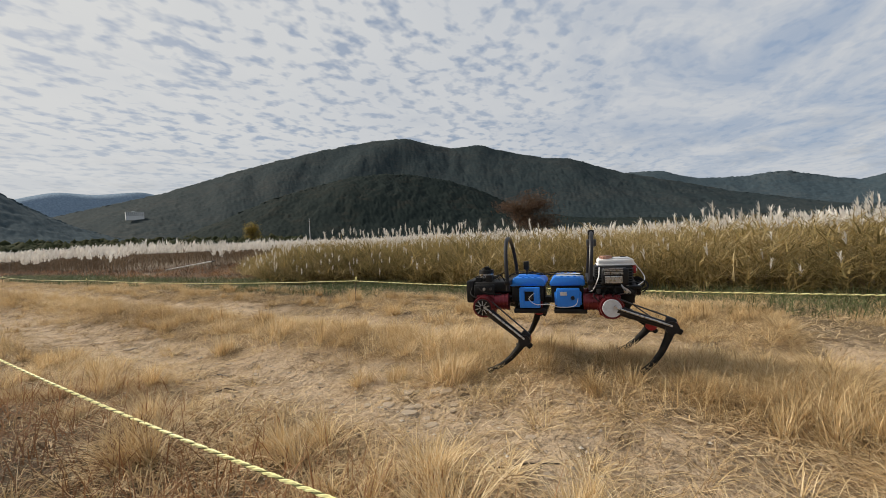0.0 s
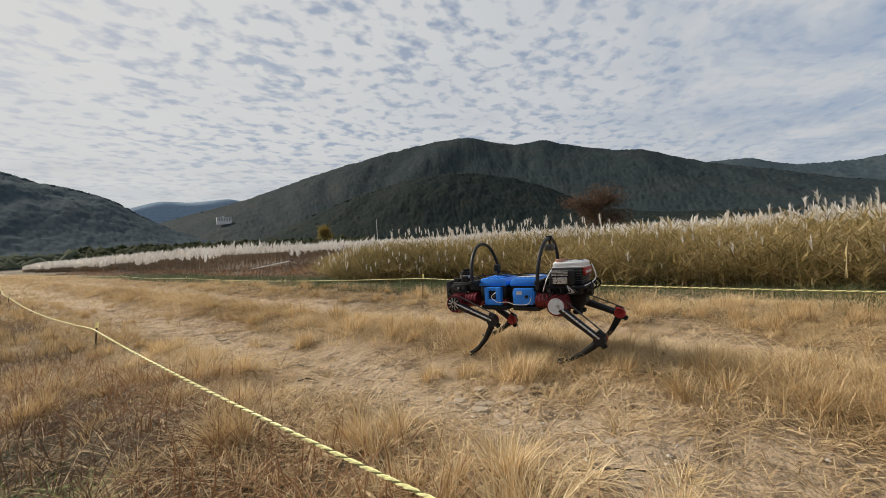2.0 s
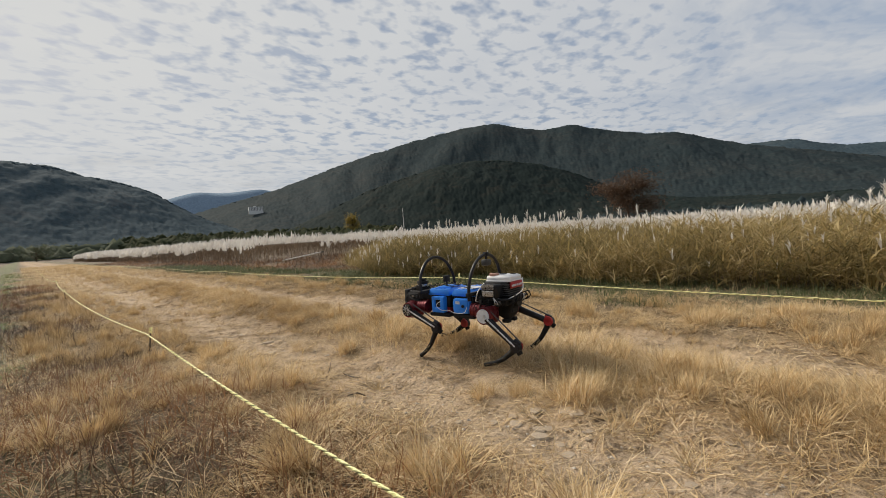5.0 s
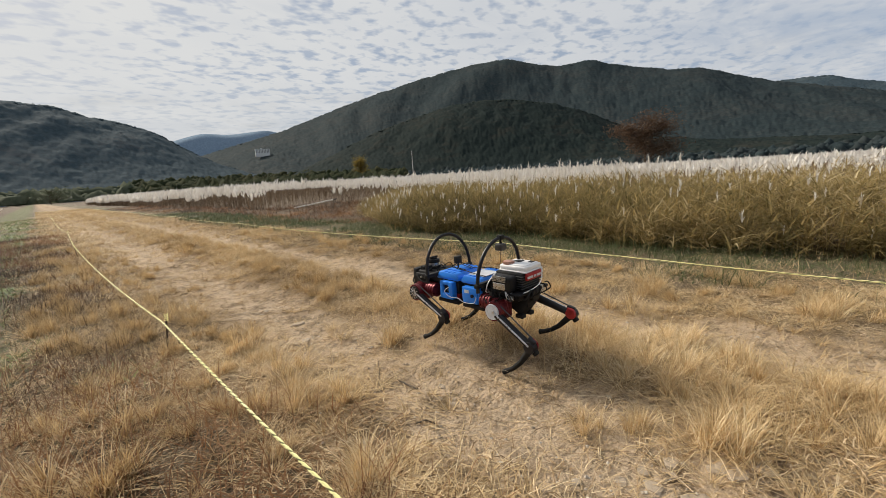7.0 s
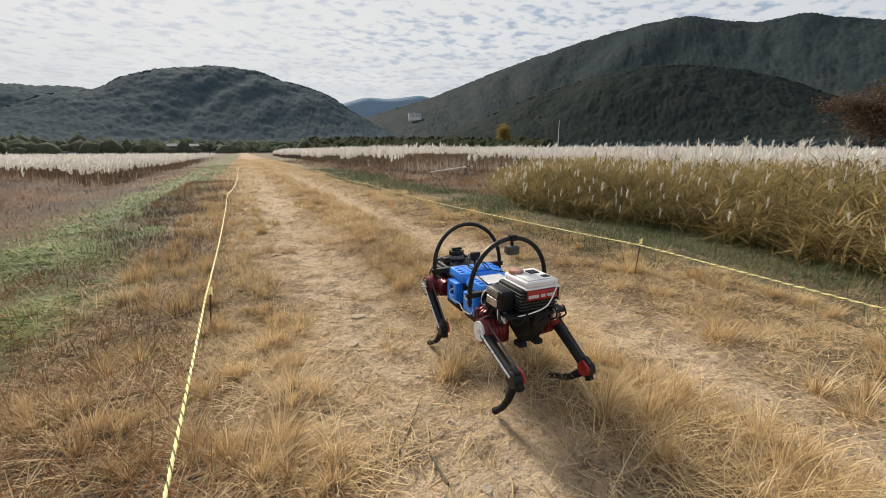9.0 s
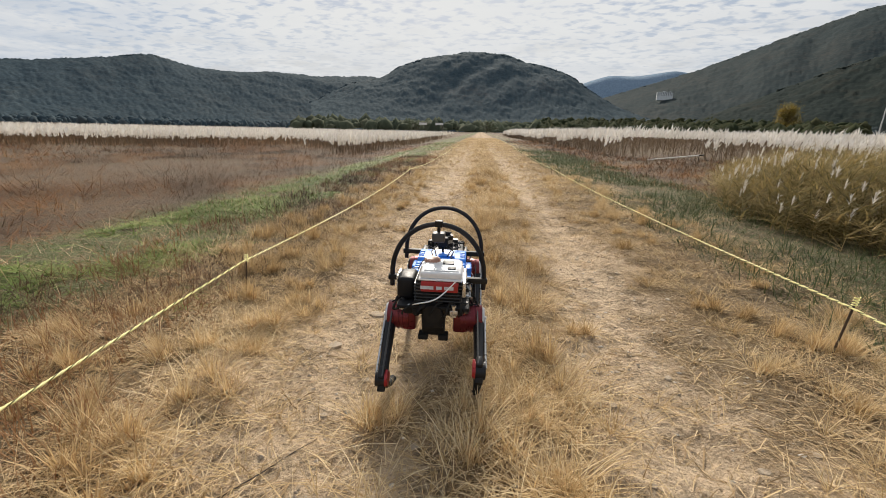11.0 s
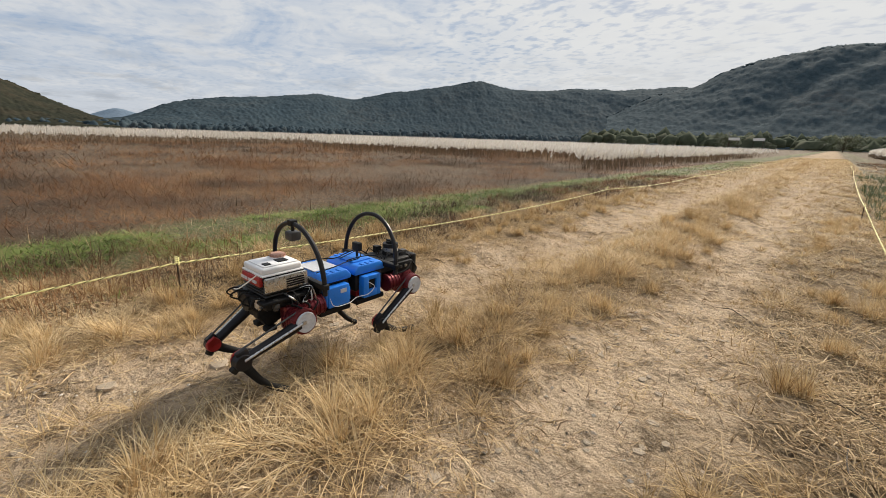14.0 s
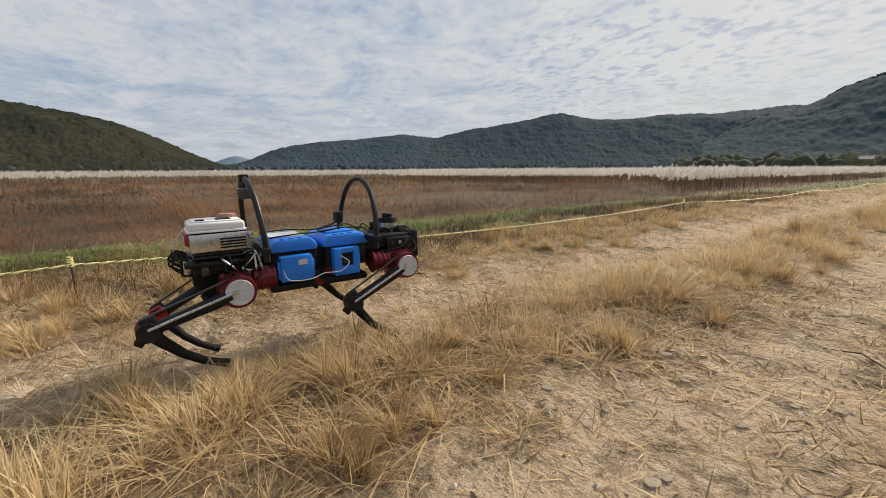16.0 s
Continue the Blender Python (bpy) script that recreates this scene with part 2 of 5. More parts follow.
def ground_material():
    mat, n = material("field_road")
    pos = n.add("ShaderNodeNewGeometry").outputs["Position"]
    xyz = n.add("ShaderNodeSeparateXYZ", {0: pos})
    wob = n.math("ADD", n.math("MULTIPLY", n.math("SUBTRACT", n.noise(pos, 0.5, 3.0), 0.5), 1.6),
                 n.math("MULTIPLY", n.math("SUBTRACT", n.noise(pos, 3.0, 4.0, 0.65), 0.5), 1.1))
    across = n.fit(n.math("ADD", xyz.outputs[0], wob), -8.0, 12.0)

    def p(x):
        return (x + 8.0) / 20.0
    soil, straw, earth = (0.62, 0.46, 0.305), (0.30, 0.20, 0.105), (0.075, 0.05, 0.033)
    green = (0.075, 0.10, 0.03)
    zone = n.ramp(across, [(p(-4.0), earth), (p(-3.0), green), (p(-1.2), green), (p(-0.6), (0.075, 0.056, 0.031)), (p(0.0), (0.10, 0.07, 0.038)), (p(0.4), straw), (p(0.6), soil),
                           (p(1.25), soil), (p(1.6), straw), (p(2.05), straw), (p(2.35), soil), (p(2.85), soil), (p(3.25), (0.22, 0.15, 0.08)),
                           (p(3.9), (0.15, 0.108, 0.06)), (p(4.6), (0.085, 0.072, 0.036)), (p(6.4), (0.085, 0.085, 0.035)), (p(7.2), earth)])
    # farther on the track is grown over
    grown = n.math("MULTIPLY", n.fit(xyz.outputs[1], 5.0, 24.0, 0.0, 0.85), n.fit(xyz.outputs[0], 4.4, 3.6))
    zone = n.mix(n.math("MULTIPLY", grown, n.fit(xyz.outputs[0], -0.8, 0.2)), zone, (0.33, 0.225, 0.125))
    dry = n.noise(pos, 5.0, 6.0, 0.72)
    grain = n.noise(pos, 55.0, 5.0, 0.75)
    clod = n.add("ShaderNodeTexVoronoi", {"Vector": pos, "Scale": 26.0, "Randomness": 1.0}).outputs["Distance"]
    # dark patches put the shade of hollows and clump gaps into the colour
    col = n.mix(n.fit(dry, 0.50, 0.62, 0.0, 0.75), zone, (0.12, 0.08, 0.042))
    col = n.mix(n.fit(grain, 0.5, 0.7, 0.0, 0.6), col, (0.62, 0.50, 0.36))
    col = n.mix(n.fit(grain, 0.46, 0.32, 0.0, 0.8), col, (0.12, 0.08, 0.045))
    chip = n.noise(pos, 170.0, 3.0, 0.8)
    col = n.mix(n.fit(chip, 0.55, 0.68, 0.0, 0.5), col, (0.72, 0.60, 0.44))
    col = n.mix(n.fit(chip, 0.45, 0.34, 0.0, 0.5), col, (0.10, 0.068, 0.04))
    both = n.math("ADD", n.math("ADD", dry, n.math("MULTIPLY", grain, 0.45)), n.math("MULTIPLY", clod, -0.25))
    finish(n, col, 0.95, bump=both, height=0.07, spec=0.15)
    return mat


GROUND = ground_material()


# ---------------------------------------------------------------- mesh helpers
def part(name, bm, mat, parent=None, label="", smooth=False):
    me = bpy.data.meshes.new(name)
    bm.to_mesh(me)
    bm.free()
    me.materials.append(mat)
    if smooth:
        me.shade_smooth()
        me.set_sharp_from_angle(angle=radians(35))
    ob = new(name, me)
    if parent is not None:
        ob.parent = parent
    return tagged(ob, label)


def soup(name, verts, faces, mat, smooth=False):
    """A mesh from arrays of vertices and of faces with one number of corners."""
    me = bpy.data.meshes.new(name)
    faces = np.asarray(faces, dtype=np.int32)
    k = faces.shape[1]
    me.vertices.add(len(verts))
    me.vertices.foreach_set("co", np.asarray(verts, dtype=np.float32).ravel())
    me.loops.add(faces.size)
    me.loops.foreach_set("vertex_index", faces.ravel())
    me.polygons.add(len(faces))
    me.polygons.foreach_set("loop_start", np.arange(0, faces.size, k, dtype=np.int32))
    me.polygons.foreach_set("use_smooth", np.full(len(faces), smooth))
    me.update(calc_edges=True)
    me.materials.append(mat)
    return new(name, me)


def box(bm, x0, x1, y0, y1, z0, z1, bevel=0.0, seg=2, m=None):
    got = bmesh.ops.create_cube(bm, size=1.0, matrix=Matrix.Translation(((x0 + x1) / 2, (y0 + y1) / 2, (z0 + z1) / 2))
                                @ Matrix.Diagonal((x1 - x0, y1 - y0, z1 - z0, 1)))
    vs = got["verts"]
    if bevel:
        es = list({e for v in vs for e in v.link_edges})
        vs = bmesh.ops.bevel(bm, geom=es, offset=bevel, segments=seg, affect="EDGES", profile=0.5)["verts"]
    if m is not None:
        bmesh.ops.transform(bm, matrix=m, verts=vs)
    return vs


def rod(bm, a, b, r, r2=None, seg=12, caps=True):
    a, b = Vector(a), Vector(b)
    d = b - a
    m = Matrix.Translation((a + b) / 2) @ d.to_track_quat("Z", "Y").to_matrix().to_4x4()
    return bmesh.ops.create_cone(bm, cap_ends=caps, segments=seg, radius1=r, radius2=r if r2 is None else r2, depth=d.length, matrix=m)["verts"]


def tube(bm, pts, r, seg=8):
    """A round bar along points; r is one radius or one for each point."""
    pts = [Vector(p) for p in pts]
    rings = []
    side = None
    for i, p in enumerate(pts):
        d = (pts[min(i + 1, len(pts) - 1)] - pts[max(i - 1, 0)]).normalized()
        if side is None:
            side = d.orthogonal().normalized()
        side = (side - d * side.dot(d)).normalized()
        up = d.cross(side)
        rr = r[i] if isinstance(r, (list, tuple)) else r
        rings.append([bm.verts.new(p + (side * math.cos(k * math.tau / seg) + up * math.sin(k * math.tau / seg)) * rr) for k in range(seg)])
    for a, b in zip(rings, rings[1:]):
        for k in range(seg):
            bm.faces.new((a[k], a[(k + 1) % seg], b[(k + 1) % seg], b[k]))
    bm.faces.new(rings[0][::-1])
    bm.faces.new(rings[-1])


def profile(bm, pts, x0, x1, bevel=0.0):
    """A slab of the outline pts (y, z), from x0 to x1."""
    a = [bm.verts.new((x0, y, z)) for y, z in pts]
    b = [bm.verts.new((x1, y, z)) for y, z in pts]
    k = len(pts)
    fs = [bm.faces.new(a[::-1]), bm.faces.new(b)]
    fs += [bm.faces.new((a[i], a[(i + 1) % k], b[(i + 1) % k], b[i])) for i in range(k)]
    bmesh.ops.recalc_face_normals(bm, faces=fs)
    if bevel:
        bmesh.ops.bevel(bm, geom=list({e for f in fs for e in f.edges}), offset=bevel, segments=2, affect="EDGES", profile=0.5)


# ---------------------------------------------------------------- ground
def vnoise(x, y, seed=0):
    """Smooth value noise between 0 and 1 over arrays."""
    x, y = np.asarray(x, dtype=float), np.asarray(y, dtype=float)
    i, j = np.floor(x).astype(np.int64), np.floor(y).astype(np.int64)
    u, v = x - i, y - j
    u, v = u * u * (3 - 2 * u), v * v * (3 - 2 * v)

    def at(a, b):
        h = (a * 374761393 + b * 668265263 + seed * 974634777) & 0xFFFFFFFF
        h = ((h ^ (h >> 13)) * 1274126177) & 0xFFFFFFFF
        return ((h ^ (h >> 16)) & 0xFFFF) / 65535.0
    return (at(i, j) * (1 - u) + at(i + 1, j) * u) * (1 - v) + (at(i, j + 1) * (1 - u) + at(i + 1, j + 1) * u) * v


def rise(x, y):
    """Height of the ground: two wheel ruts, a grassy hump between them, fields a little lower, clods and hollows all over."""
    x, y = np.asarray(x, dtype=float), np.asarray(y, dtype=float)
    ahead = np.clip((y + 2.6) / 1.8, 0, 1)
    z = 0.035 * np.exp(-((x - 1.9) / 0.36) ** 2) - (0.045 + 0.018 * ahead) * np.exp(-((x - 1.0 - 0.1 * ahead) / (0.34 + 0.11 * ahead)) ** 2) - 0.035 * np.exp(-((x - 2.6) / 0.38) ** 2)
    z = z - 0.22 / (1 + np.exp(np.clip((x + 3.2) / 0.5, -50, 50))) - 0.10 / (1 + np.exp(np.clip(-(x - 5.6) / 0.4, -50, 50)))
    z = z + 0.030 * (vnoise(x * 1.6, y * 1.2, 1) - 0.5) + 0.034 * (vnoise(x * 4.2, y * 5.6, 2) - 0.5) + 0.022 * (vnoise(x * 9.0, y * 12.0, 3) - 0.5)
    return z


def stretched(lo, hi, step, far, grow):
    mid = list(np.arange(lo, hi + step / 2, step))
    s, a = step, mid[0]
    while a > -far:
        s *= grow
        a -= s
        mid.insert(0, a)
    s, a = step, mid[-1]
    while a < far:
        s *= grow
        a += s
        mid.append(a)
    return np.array(mid)


def make_ground():
    xs, ys = stretched(-2.2, 5.4, 0.042, 4200, 1.13), stretched(-5.2, 5.6, 0.042, 4200, 1.13)
    X, Y = np.meshgrid(xs, ys)
    v = np.stack([X, Y, rise(X, Y)], -1).reshape(-1, 3)
    nx, ny = len(xs), len(ys)
    i = (np.arange(ny - 1)[:, None] * nx + np.arange(nx - 1)[None]).ravel()
    ob = soup("ground", v, np.stack([i, i + 1, i + nx + 1, i + nx], -1), GROUND, True)
    tagged(ob, "dry dirt farm track with two bare ruts, straw and green verges", "ground", kind="structure")


make_ground()


# ---------------------------------------------------------------- hills and woods
HOME = Vector((0.6, -2.0, 0.9))
ICO_V, ICO_F = None, None


def ball():
    """The outline of one crown: a low dome of three rings, open below."""
    global ICO_V, ICO_F
    if ICO_V is None:
        v = [(math.cos(k * math.pi / 2) * 1.05, math.sin(k * math.pi / 2) * 1.05, -0.35) for k in range(4)]
        v += [(math.cos((k + 0.5) * math.pi / 2) * 0.88, math.sin((k + 0.5) * math.pi / 2) * 0.88, 0.45) for k in range(4)]
        v.append((0.0, 0.0, 1.0))
        f = []
        for k in range(4):
            q = (k + 1) % 4
            f += [(k, q, 4 + k), (q, 4 + q, 4 + k), (4 + k, 4 + q, 8)]
        ICO_V, ICO_F = np.array(v), np.array(f)
    return ICO_V, ICO_F


def crowns(name, centres, sizes, mat, tall=0.45, rough=0.14, seed=1):
    """Many tree crowns in one mesh, each a lumpy little form of its own."""
    rng = np.random.default_rng(seed)
    v, f = ball()
    k, m = len(centres), len(v)
    turn = rng.uniform(0, math.tau, k)
    c, s = np.cos(turn)[:, None], np.sin(turn)[:, None]
    lump = 1 + rng.normal(0, rough, (k, m))
    p = np.stack([(v[:, 0] * c - v[:, 1] * s) * lump, (v[:, 0] * s + v[:, 1] * c) * lump, v[:, 2][None] * lump * tall * rng.uniform(0.8, 1.35, (k, 1))], -1)
    p = p * sizes[:, None, None] + centres[:, None, :]
    return soup(name, p.reshape(-1, 3), (f[None] + (np.arange(k) * m)[:, None, None]).reshape(-1, 3), mat, True)


def hill(name, label, crest, dist, depth, mat, trees, size, seed, spurs=0.16):
    """A ridge round the place: crest as (degrees left of the road, degrees above the horizon), sloping down to a foot nearer by depth metres."""
    rng = np.random.default_rng(seed)
    az = np.array([c[0] for c in crest])
    el = np.array([c[1] for c in crest])
    order = np.argsort(az)
    az, el = az[order], el[order]
    fine = 7 if trees else 3
    seen = np.linspace(max(az[0], -108), min(az[-1], 104), int((min(az[-1], 104) - max(az[0], -108)) * fine))
    cols = np.concatenate([np.arange(az[0], -108, 1.5), seen, np.arange(az[-1], 104, -1.5)[::-1]])
    back = 0.5
    # lower down the slopes forget the sharp points of the crest
    grid = np.arange(az[0] - 12, az[-1] + 12, 0.25)
    bell = np.exp(-(np.arange(-40, 41) * 0.25 / 4.0) ** 2)
    soft = np.convolve(np.interp(grid, az, el), bell / bell.sum(), "same")
    bell = np.exp(-(np.arange(-8, 9) * 0.25 / 0.7) ** 2)
    crisp = np.convolve(np.interp(grid, az, el), bell / bell.sum(), "same")
    rows = np.concatenate([np.linspace(0, 1, 62 if trees else 12), [1 + back * 0.4, 1 + back]])

    def height(a, r):
        a, r = np.broadcast_arrays(np.asarray(a, float), np.asarray(r, float))
        e = np.interp(a, grid, crisp)
        low = np.interp(a, grid, soft)
        top = np.tan(np.radians(low + (e - low) * np.clip(r, 0, 1) ** 4)) * dist
        d = dist + (np.minimum(r, 1) - 1) * depth + np.maximum(r - 1, 0) * depth
        up = np.where(r <= 1, np.clip(r, 0, 1) ** 1.15 * (1.0 + 0.25 * np.clip(r, 0, 1) * (1 - np.clip(r, 0, 1))), 1 - (r - 1) / back * 1.1)
        # spurs run down slantwise from the crest, with gullies between them
        slant = a + 16.0 * (1 - r) * np.sin(a * 0.09 + seed)
        wave = 2.0 * (vnoise(slant * 0.13 + 40, r * 0.8, seed) - 0.5) + 1.1 * (vnoise(slant * 0.34 + 70, r * 1.5, seed + 1) - 0.5) + 0.4 * (vnoise(a * 0.9 + 90, r * 6, seed + 2) - 0.5)
        up = up * (1 + spurs * wave * np.clip(r, 0, 1) * np.clip(1 - r, 0, 1) * 2.4)
        # what stands nearer may not rise over the crest behind it
        z = np.minimum(up * top, np.tan(np.radians(np.maximum(e, 0.05))) * d * np.where(r < 1, 0.985, 1.0))
        ar = np.radians(a)
        if trees:
            # crowns of the closed canopy, each a dome that meets its neighbours
            px, py = np.sin(ar) * d / size, np.cos(ar) * d / size
            dome = np.sqrt(np.clip(1 - np.abs(2 * vnoise(px * 0.9, py * 0.9, seed + 7) - 1), 0, 1)) + 0.6 * vnoise(px * 2.3, py * 2.3, seed + 9) + 0.8 * vnoise(px * 0.28, py * 0.28, seed + 8)
            z = z + size * 0.65 * (dome - 1.2) * np.clip(r * 12, 0, 1) * np.where(r > 1, 0.3, 1.0)
        return np.stack([HOME.x - np.sin(ar) * d, HOME.y + np.cos(ar) * d, HOME.z + z - np.where(r <= 0.001, 3.0, 0.0)], -1)

    A, R = np.meshgrid(cols, rows)
    v = height(A, R).reshape(-1, 3)
    nx = len(cols)
    i = (np.arange(len(rows) - 1)[:, None] * nx + np.arange(nx - 1)[None]).ravel()
    ob = soup(name, v, np.stack([i, i + 1, i + nx + 1, i + nx], -1), mat, True)
    tagged(ob, label, "hill", kind="structure")
    if trees:
        a = rng.uniform(max(az[0], -110), min(az[-1], 106), trees)
        r = rng.uniform(0.985, 1.0, trees)
        c = height(a, r)
        s = size * rng.uniform(0.55, 1.25, trees) * (dist - depth * 0.5 + r * depth * 0.5) / dist
        c[:, 2] -= s * 0.36
        w = crowns("woods", c, s, mat, seed=seed)
        tagged(w, "dense autumn woods covering the hillside", "woods", kind="stuff")


hill("hill_main", "wooded mountain with a long double summit", [(-4, 0.8), (-9, 2.4), (-14, 3.9), (-19, 5.3), (-22, 6.2), (-25, 7.1), (-30.5, 9.1), (-36.6, 11.1), (-43, 12.7), (-49, 13.8), (-52.5, 14.1), (-54.4, 14.25), (-56.5, 13.6), (-60, 12.75), (-62.5, 12.7),
     (-64.6, 12.95), (-66.5, 12.2), (-69, 11.5), (-73.2, 10.5), (-76.6, 10.1), (-80.3, 8.6), (-83, 7.6), (-88, 6.2), (-95, 4.0), (-103, 2.0), (-112, 1.0)], 1300, 620, WOOD_NEAR, 900, 5.0, 3, 0.13)
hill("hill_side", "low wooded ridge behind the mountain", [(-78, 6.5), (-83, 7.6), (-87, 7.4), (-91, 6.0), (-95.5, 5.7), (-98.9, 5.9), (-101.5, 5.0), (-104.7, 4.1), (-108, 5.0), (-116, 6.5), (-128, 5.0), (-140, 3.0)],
     1700, 500, WOOD_FAR_HAZE, 200, 6.0, 5, 0.2)
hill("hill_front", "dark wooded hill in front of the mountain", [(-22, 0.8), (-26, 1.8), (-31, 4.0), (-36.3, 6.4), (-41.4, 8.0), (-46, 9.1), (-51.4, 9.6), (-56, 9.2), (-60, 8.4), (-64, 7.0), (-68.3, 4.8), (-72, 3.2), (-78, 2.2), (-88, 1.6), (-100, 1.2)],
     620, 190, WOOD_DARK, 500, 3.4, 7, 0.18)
hill("hill_left", "rounded wooded hill at the end of the road, haze put into its colour", [(22, 3.0), (17, 5.6), (13, 6.3), (10.7, 7.8), (7, 8.9), (2, 9.6), (-2.3, 9.4), (-5.6, 8.4), (-9, 7.6), (-11, 6.9), (-13, 5.4), (-16, 3.6), (-21, 1.6)],
     760, 260, WOOD_HAZE_TINT, 400, 4.0, 11, 0.2)
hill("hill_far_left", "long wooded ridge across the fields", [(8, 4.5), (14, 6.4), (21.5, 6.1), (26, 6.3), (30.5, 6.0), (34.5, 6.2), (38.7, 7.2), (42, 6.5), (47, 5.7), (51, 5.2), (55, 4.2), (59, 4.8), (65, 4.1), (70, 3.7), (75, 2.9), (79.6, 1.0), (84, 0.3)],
     1150, 330, WOOD_FAR_HAZE, 500, 4.8, 13, 0.2)
hill("hill_left_end", "wooded slope at the far edge of the fields", [(80, 0.4), (82.3, 1.0), (85.4, 2.4), (88.4, 4.0), (91.8, 5.3), (95, 6.0), (98, 6.4), (104, 7.2), (115, 6.0), (130, 4.5), (150, 3.0), (175, 3.5), (200, 3.0)],
     620, 210, WOOD_BROWN, 250, 3.6, 17, 0.2)
hill("hill_valley", "far ridge closing the valley, haze painted into its blue", [(-8, 4.0), (-13, 6.1), (-15.5, 6.8), (-18.5, 6.6), (-22.7, 7.1), (-27, 6.0)], 3200, 400, WOOD_BLUE_HAZE, 0, 0, 19)
hill("hill_gap", "far peak in a gap, haze painted into its blue", [(76, 0.6), (80.3, 2.0), (84, 0.6)], 3400, 300, WOOD_BLUE_HAZE, 0, 0, 23)


def valley_trees():
    """Rough orchard and scrub on the flat before the hills."""
    rng = np.random.default_rng(31)
    for name, label, mat, a0, a1, d0, d1, count, size in (
            ("scrub", "mixed green and tan scrub at the foot of the mountain", WOOD_OLIVE, -40, -8, 230, 600, 3000, 3.0),
            ("scrub", "line of pale bushes at the foot of the hill", WOOD_PALE, -10, 24, 330, 470, 420, 4.6),
            ("scrub", "dark tree line at the foot of the hill", WOOD_NEAR, -110, -36, 330, 450, 1800, 3.0),
            ("scrub", "dark tree line beyond the fields", WOOD_FAR_HAZE, 20, 100, 420, 640, 1800, 3.0)):
        a = np.radians(rng.uniform(a0, a1, count))
        d = rng.uniform(d0, d1, count)
        s = size * rng.uniform(0.4, 1.3, count)
        lift = (d - d0) / (d1 - d0) * (18 if mat is WOOD_OLIVE else 6) * rng.uniform(0.3, 1, count)
        c = np.stack([HOME.x - np.sin(a) * d, HOME.y + np.cos(a) * d, s * 0.5 + lift], -1)
        tagged(crowns(name, c, s, mat, 0.9, 0.25, seed=int(count)), label, "scrub", kind="stuff")


valley_trees()


# ---------------------------------------------------------------- grasses
def blades(rng, at, height, width, lean, bend=0.5, turn=None, segs=2):
    """Bent, tapering blades at the points at: arrays of vertices and triangles."""
    k = len(at)
    ang = rng.uniform(0, math.tau, k) if turn is None else turn
    out = np.stack([np.cos(ang), np.sin(ang), np.zeros(k)], -1)
    side = np.stack([-np.sin(ang + rng.normal(0, 0.5, k)), np.cos(ang), np.zeros(k)], -1)
    h = np.broadcast_to(height, k)[:, None]
    w = np.broadcast_to(width, k)[:, None]
    ln = np.broadcast_to(lean, k)[:, None]
    rows = []
    for j in range(segs + 1):
        u = j / segs
        flat = ln * u + bend * ln * u * u
        centre = at + out * h * flat + np.array([0, 0, 1.0]) * h * (u * (1 - 0.28 * np.minimum(ln, 1.6) * u) / np.sqrt(1 + ln * ln * 0.6))
        half = side * w * 0.5 * (1 - u) ** 0.7
        rows += [centre - half, centre + half] if j < segs else [centre]
    v = np.stack(rows, 1)
    m = v.shape[1]
    f = []
    for j in range(segs):
        a = 2 * j
        f += [[a, a + 1, a + 2]] if j == segs - 1 else [[a, a + 1, a + 3], [a, a + 3, a + 2]]
    f = np.array(f)
    return v.reshape(-1, 3), (f[None] + (np.arange(k) * m)[:, None, None]).reshape(-1, 3)


def join(chunks):
    vs, fs, base = [], [], 0
    for v, f in chunks:
        vs.append(v)
        fs.append(f + base)
        base += len(v)
    return np.concatenate(vs), np.concatenate(fs)


def cell(x, y, s, seed):
    """Smooth patchiness between 0 and 1."""
    return vnoise(x * s + 31.7 * seed, y * s - 17.3 * seed, int(seed)) * 0.7 + vnoise(x * s * 2.7, y * s * 2.7, int(seed) + 5) * 0.3


def near_first(rng, k, x0, x1, y0, y1, power=2.2):
    """Points over a stretch of the road that thin out with distance along it."""
    x = rng.uniform(x0, x1, k)
    y = y0 + (y1 - y0) * rng.uniform(0, 1, k) ** power
    # a short stretch behind the start as well
    y = np.where(rng.uniform(0, 1, k) < 0.08, y0 - 1.9 * rng.uniform(0, 1, k), y)
    return x, y


def bare(x):
    """How bare the ground is across the road: 1 in the ruts."""
    return np.clip(np.exp(-((x - 0.95) / 0.36) ** 2) + np.exp(-((x - 2.65) / 0.40) ** 2), 0, 1)


def strands(rng, x, y, length, width, turn, curl, lift, segs=4):
    """Fallen stalks that wind over the ground, their middles lifted a little."""
    k = len(x)
    px, py, rows = x.copy(), y.copy(), []
    for j in range(segs + 1):
        u = j / segs
        ang = turn + curl * u
        side = np.stack([-np.sin(ang), np.cos(ang), rng.normal(0, 0.5, k)], -1) * (width * (0.5 if j < segs else 0.2))[:, None]
        c = np.stack([px, py, rise(px, py) + 0.003 + lift * math.sin(math.pi * (0.1 + 0.85 * u))], -1)
        rows += [c - side, c + side]
        px, py = px + np.cos(ang) * length / segs, py + np.sin(ang) * length / segs
    v = np.stack(rows, 1)
    f = np.array([t for j in range(segs) for t in ((2 * j, 2 * j + 1, 2 * j + 3), (2 * j, 2 * j + 3, 2 * j + 2))])
    return v.reshape(-1, 3), (f[None] + (np.arange(k) * v.shape[1])[:, None, None]).reshape(-1, 3)


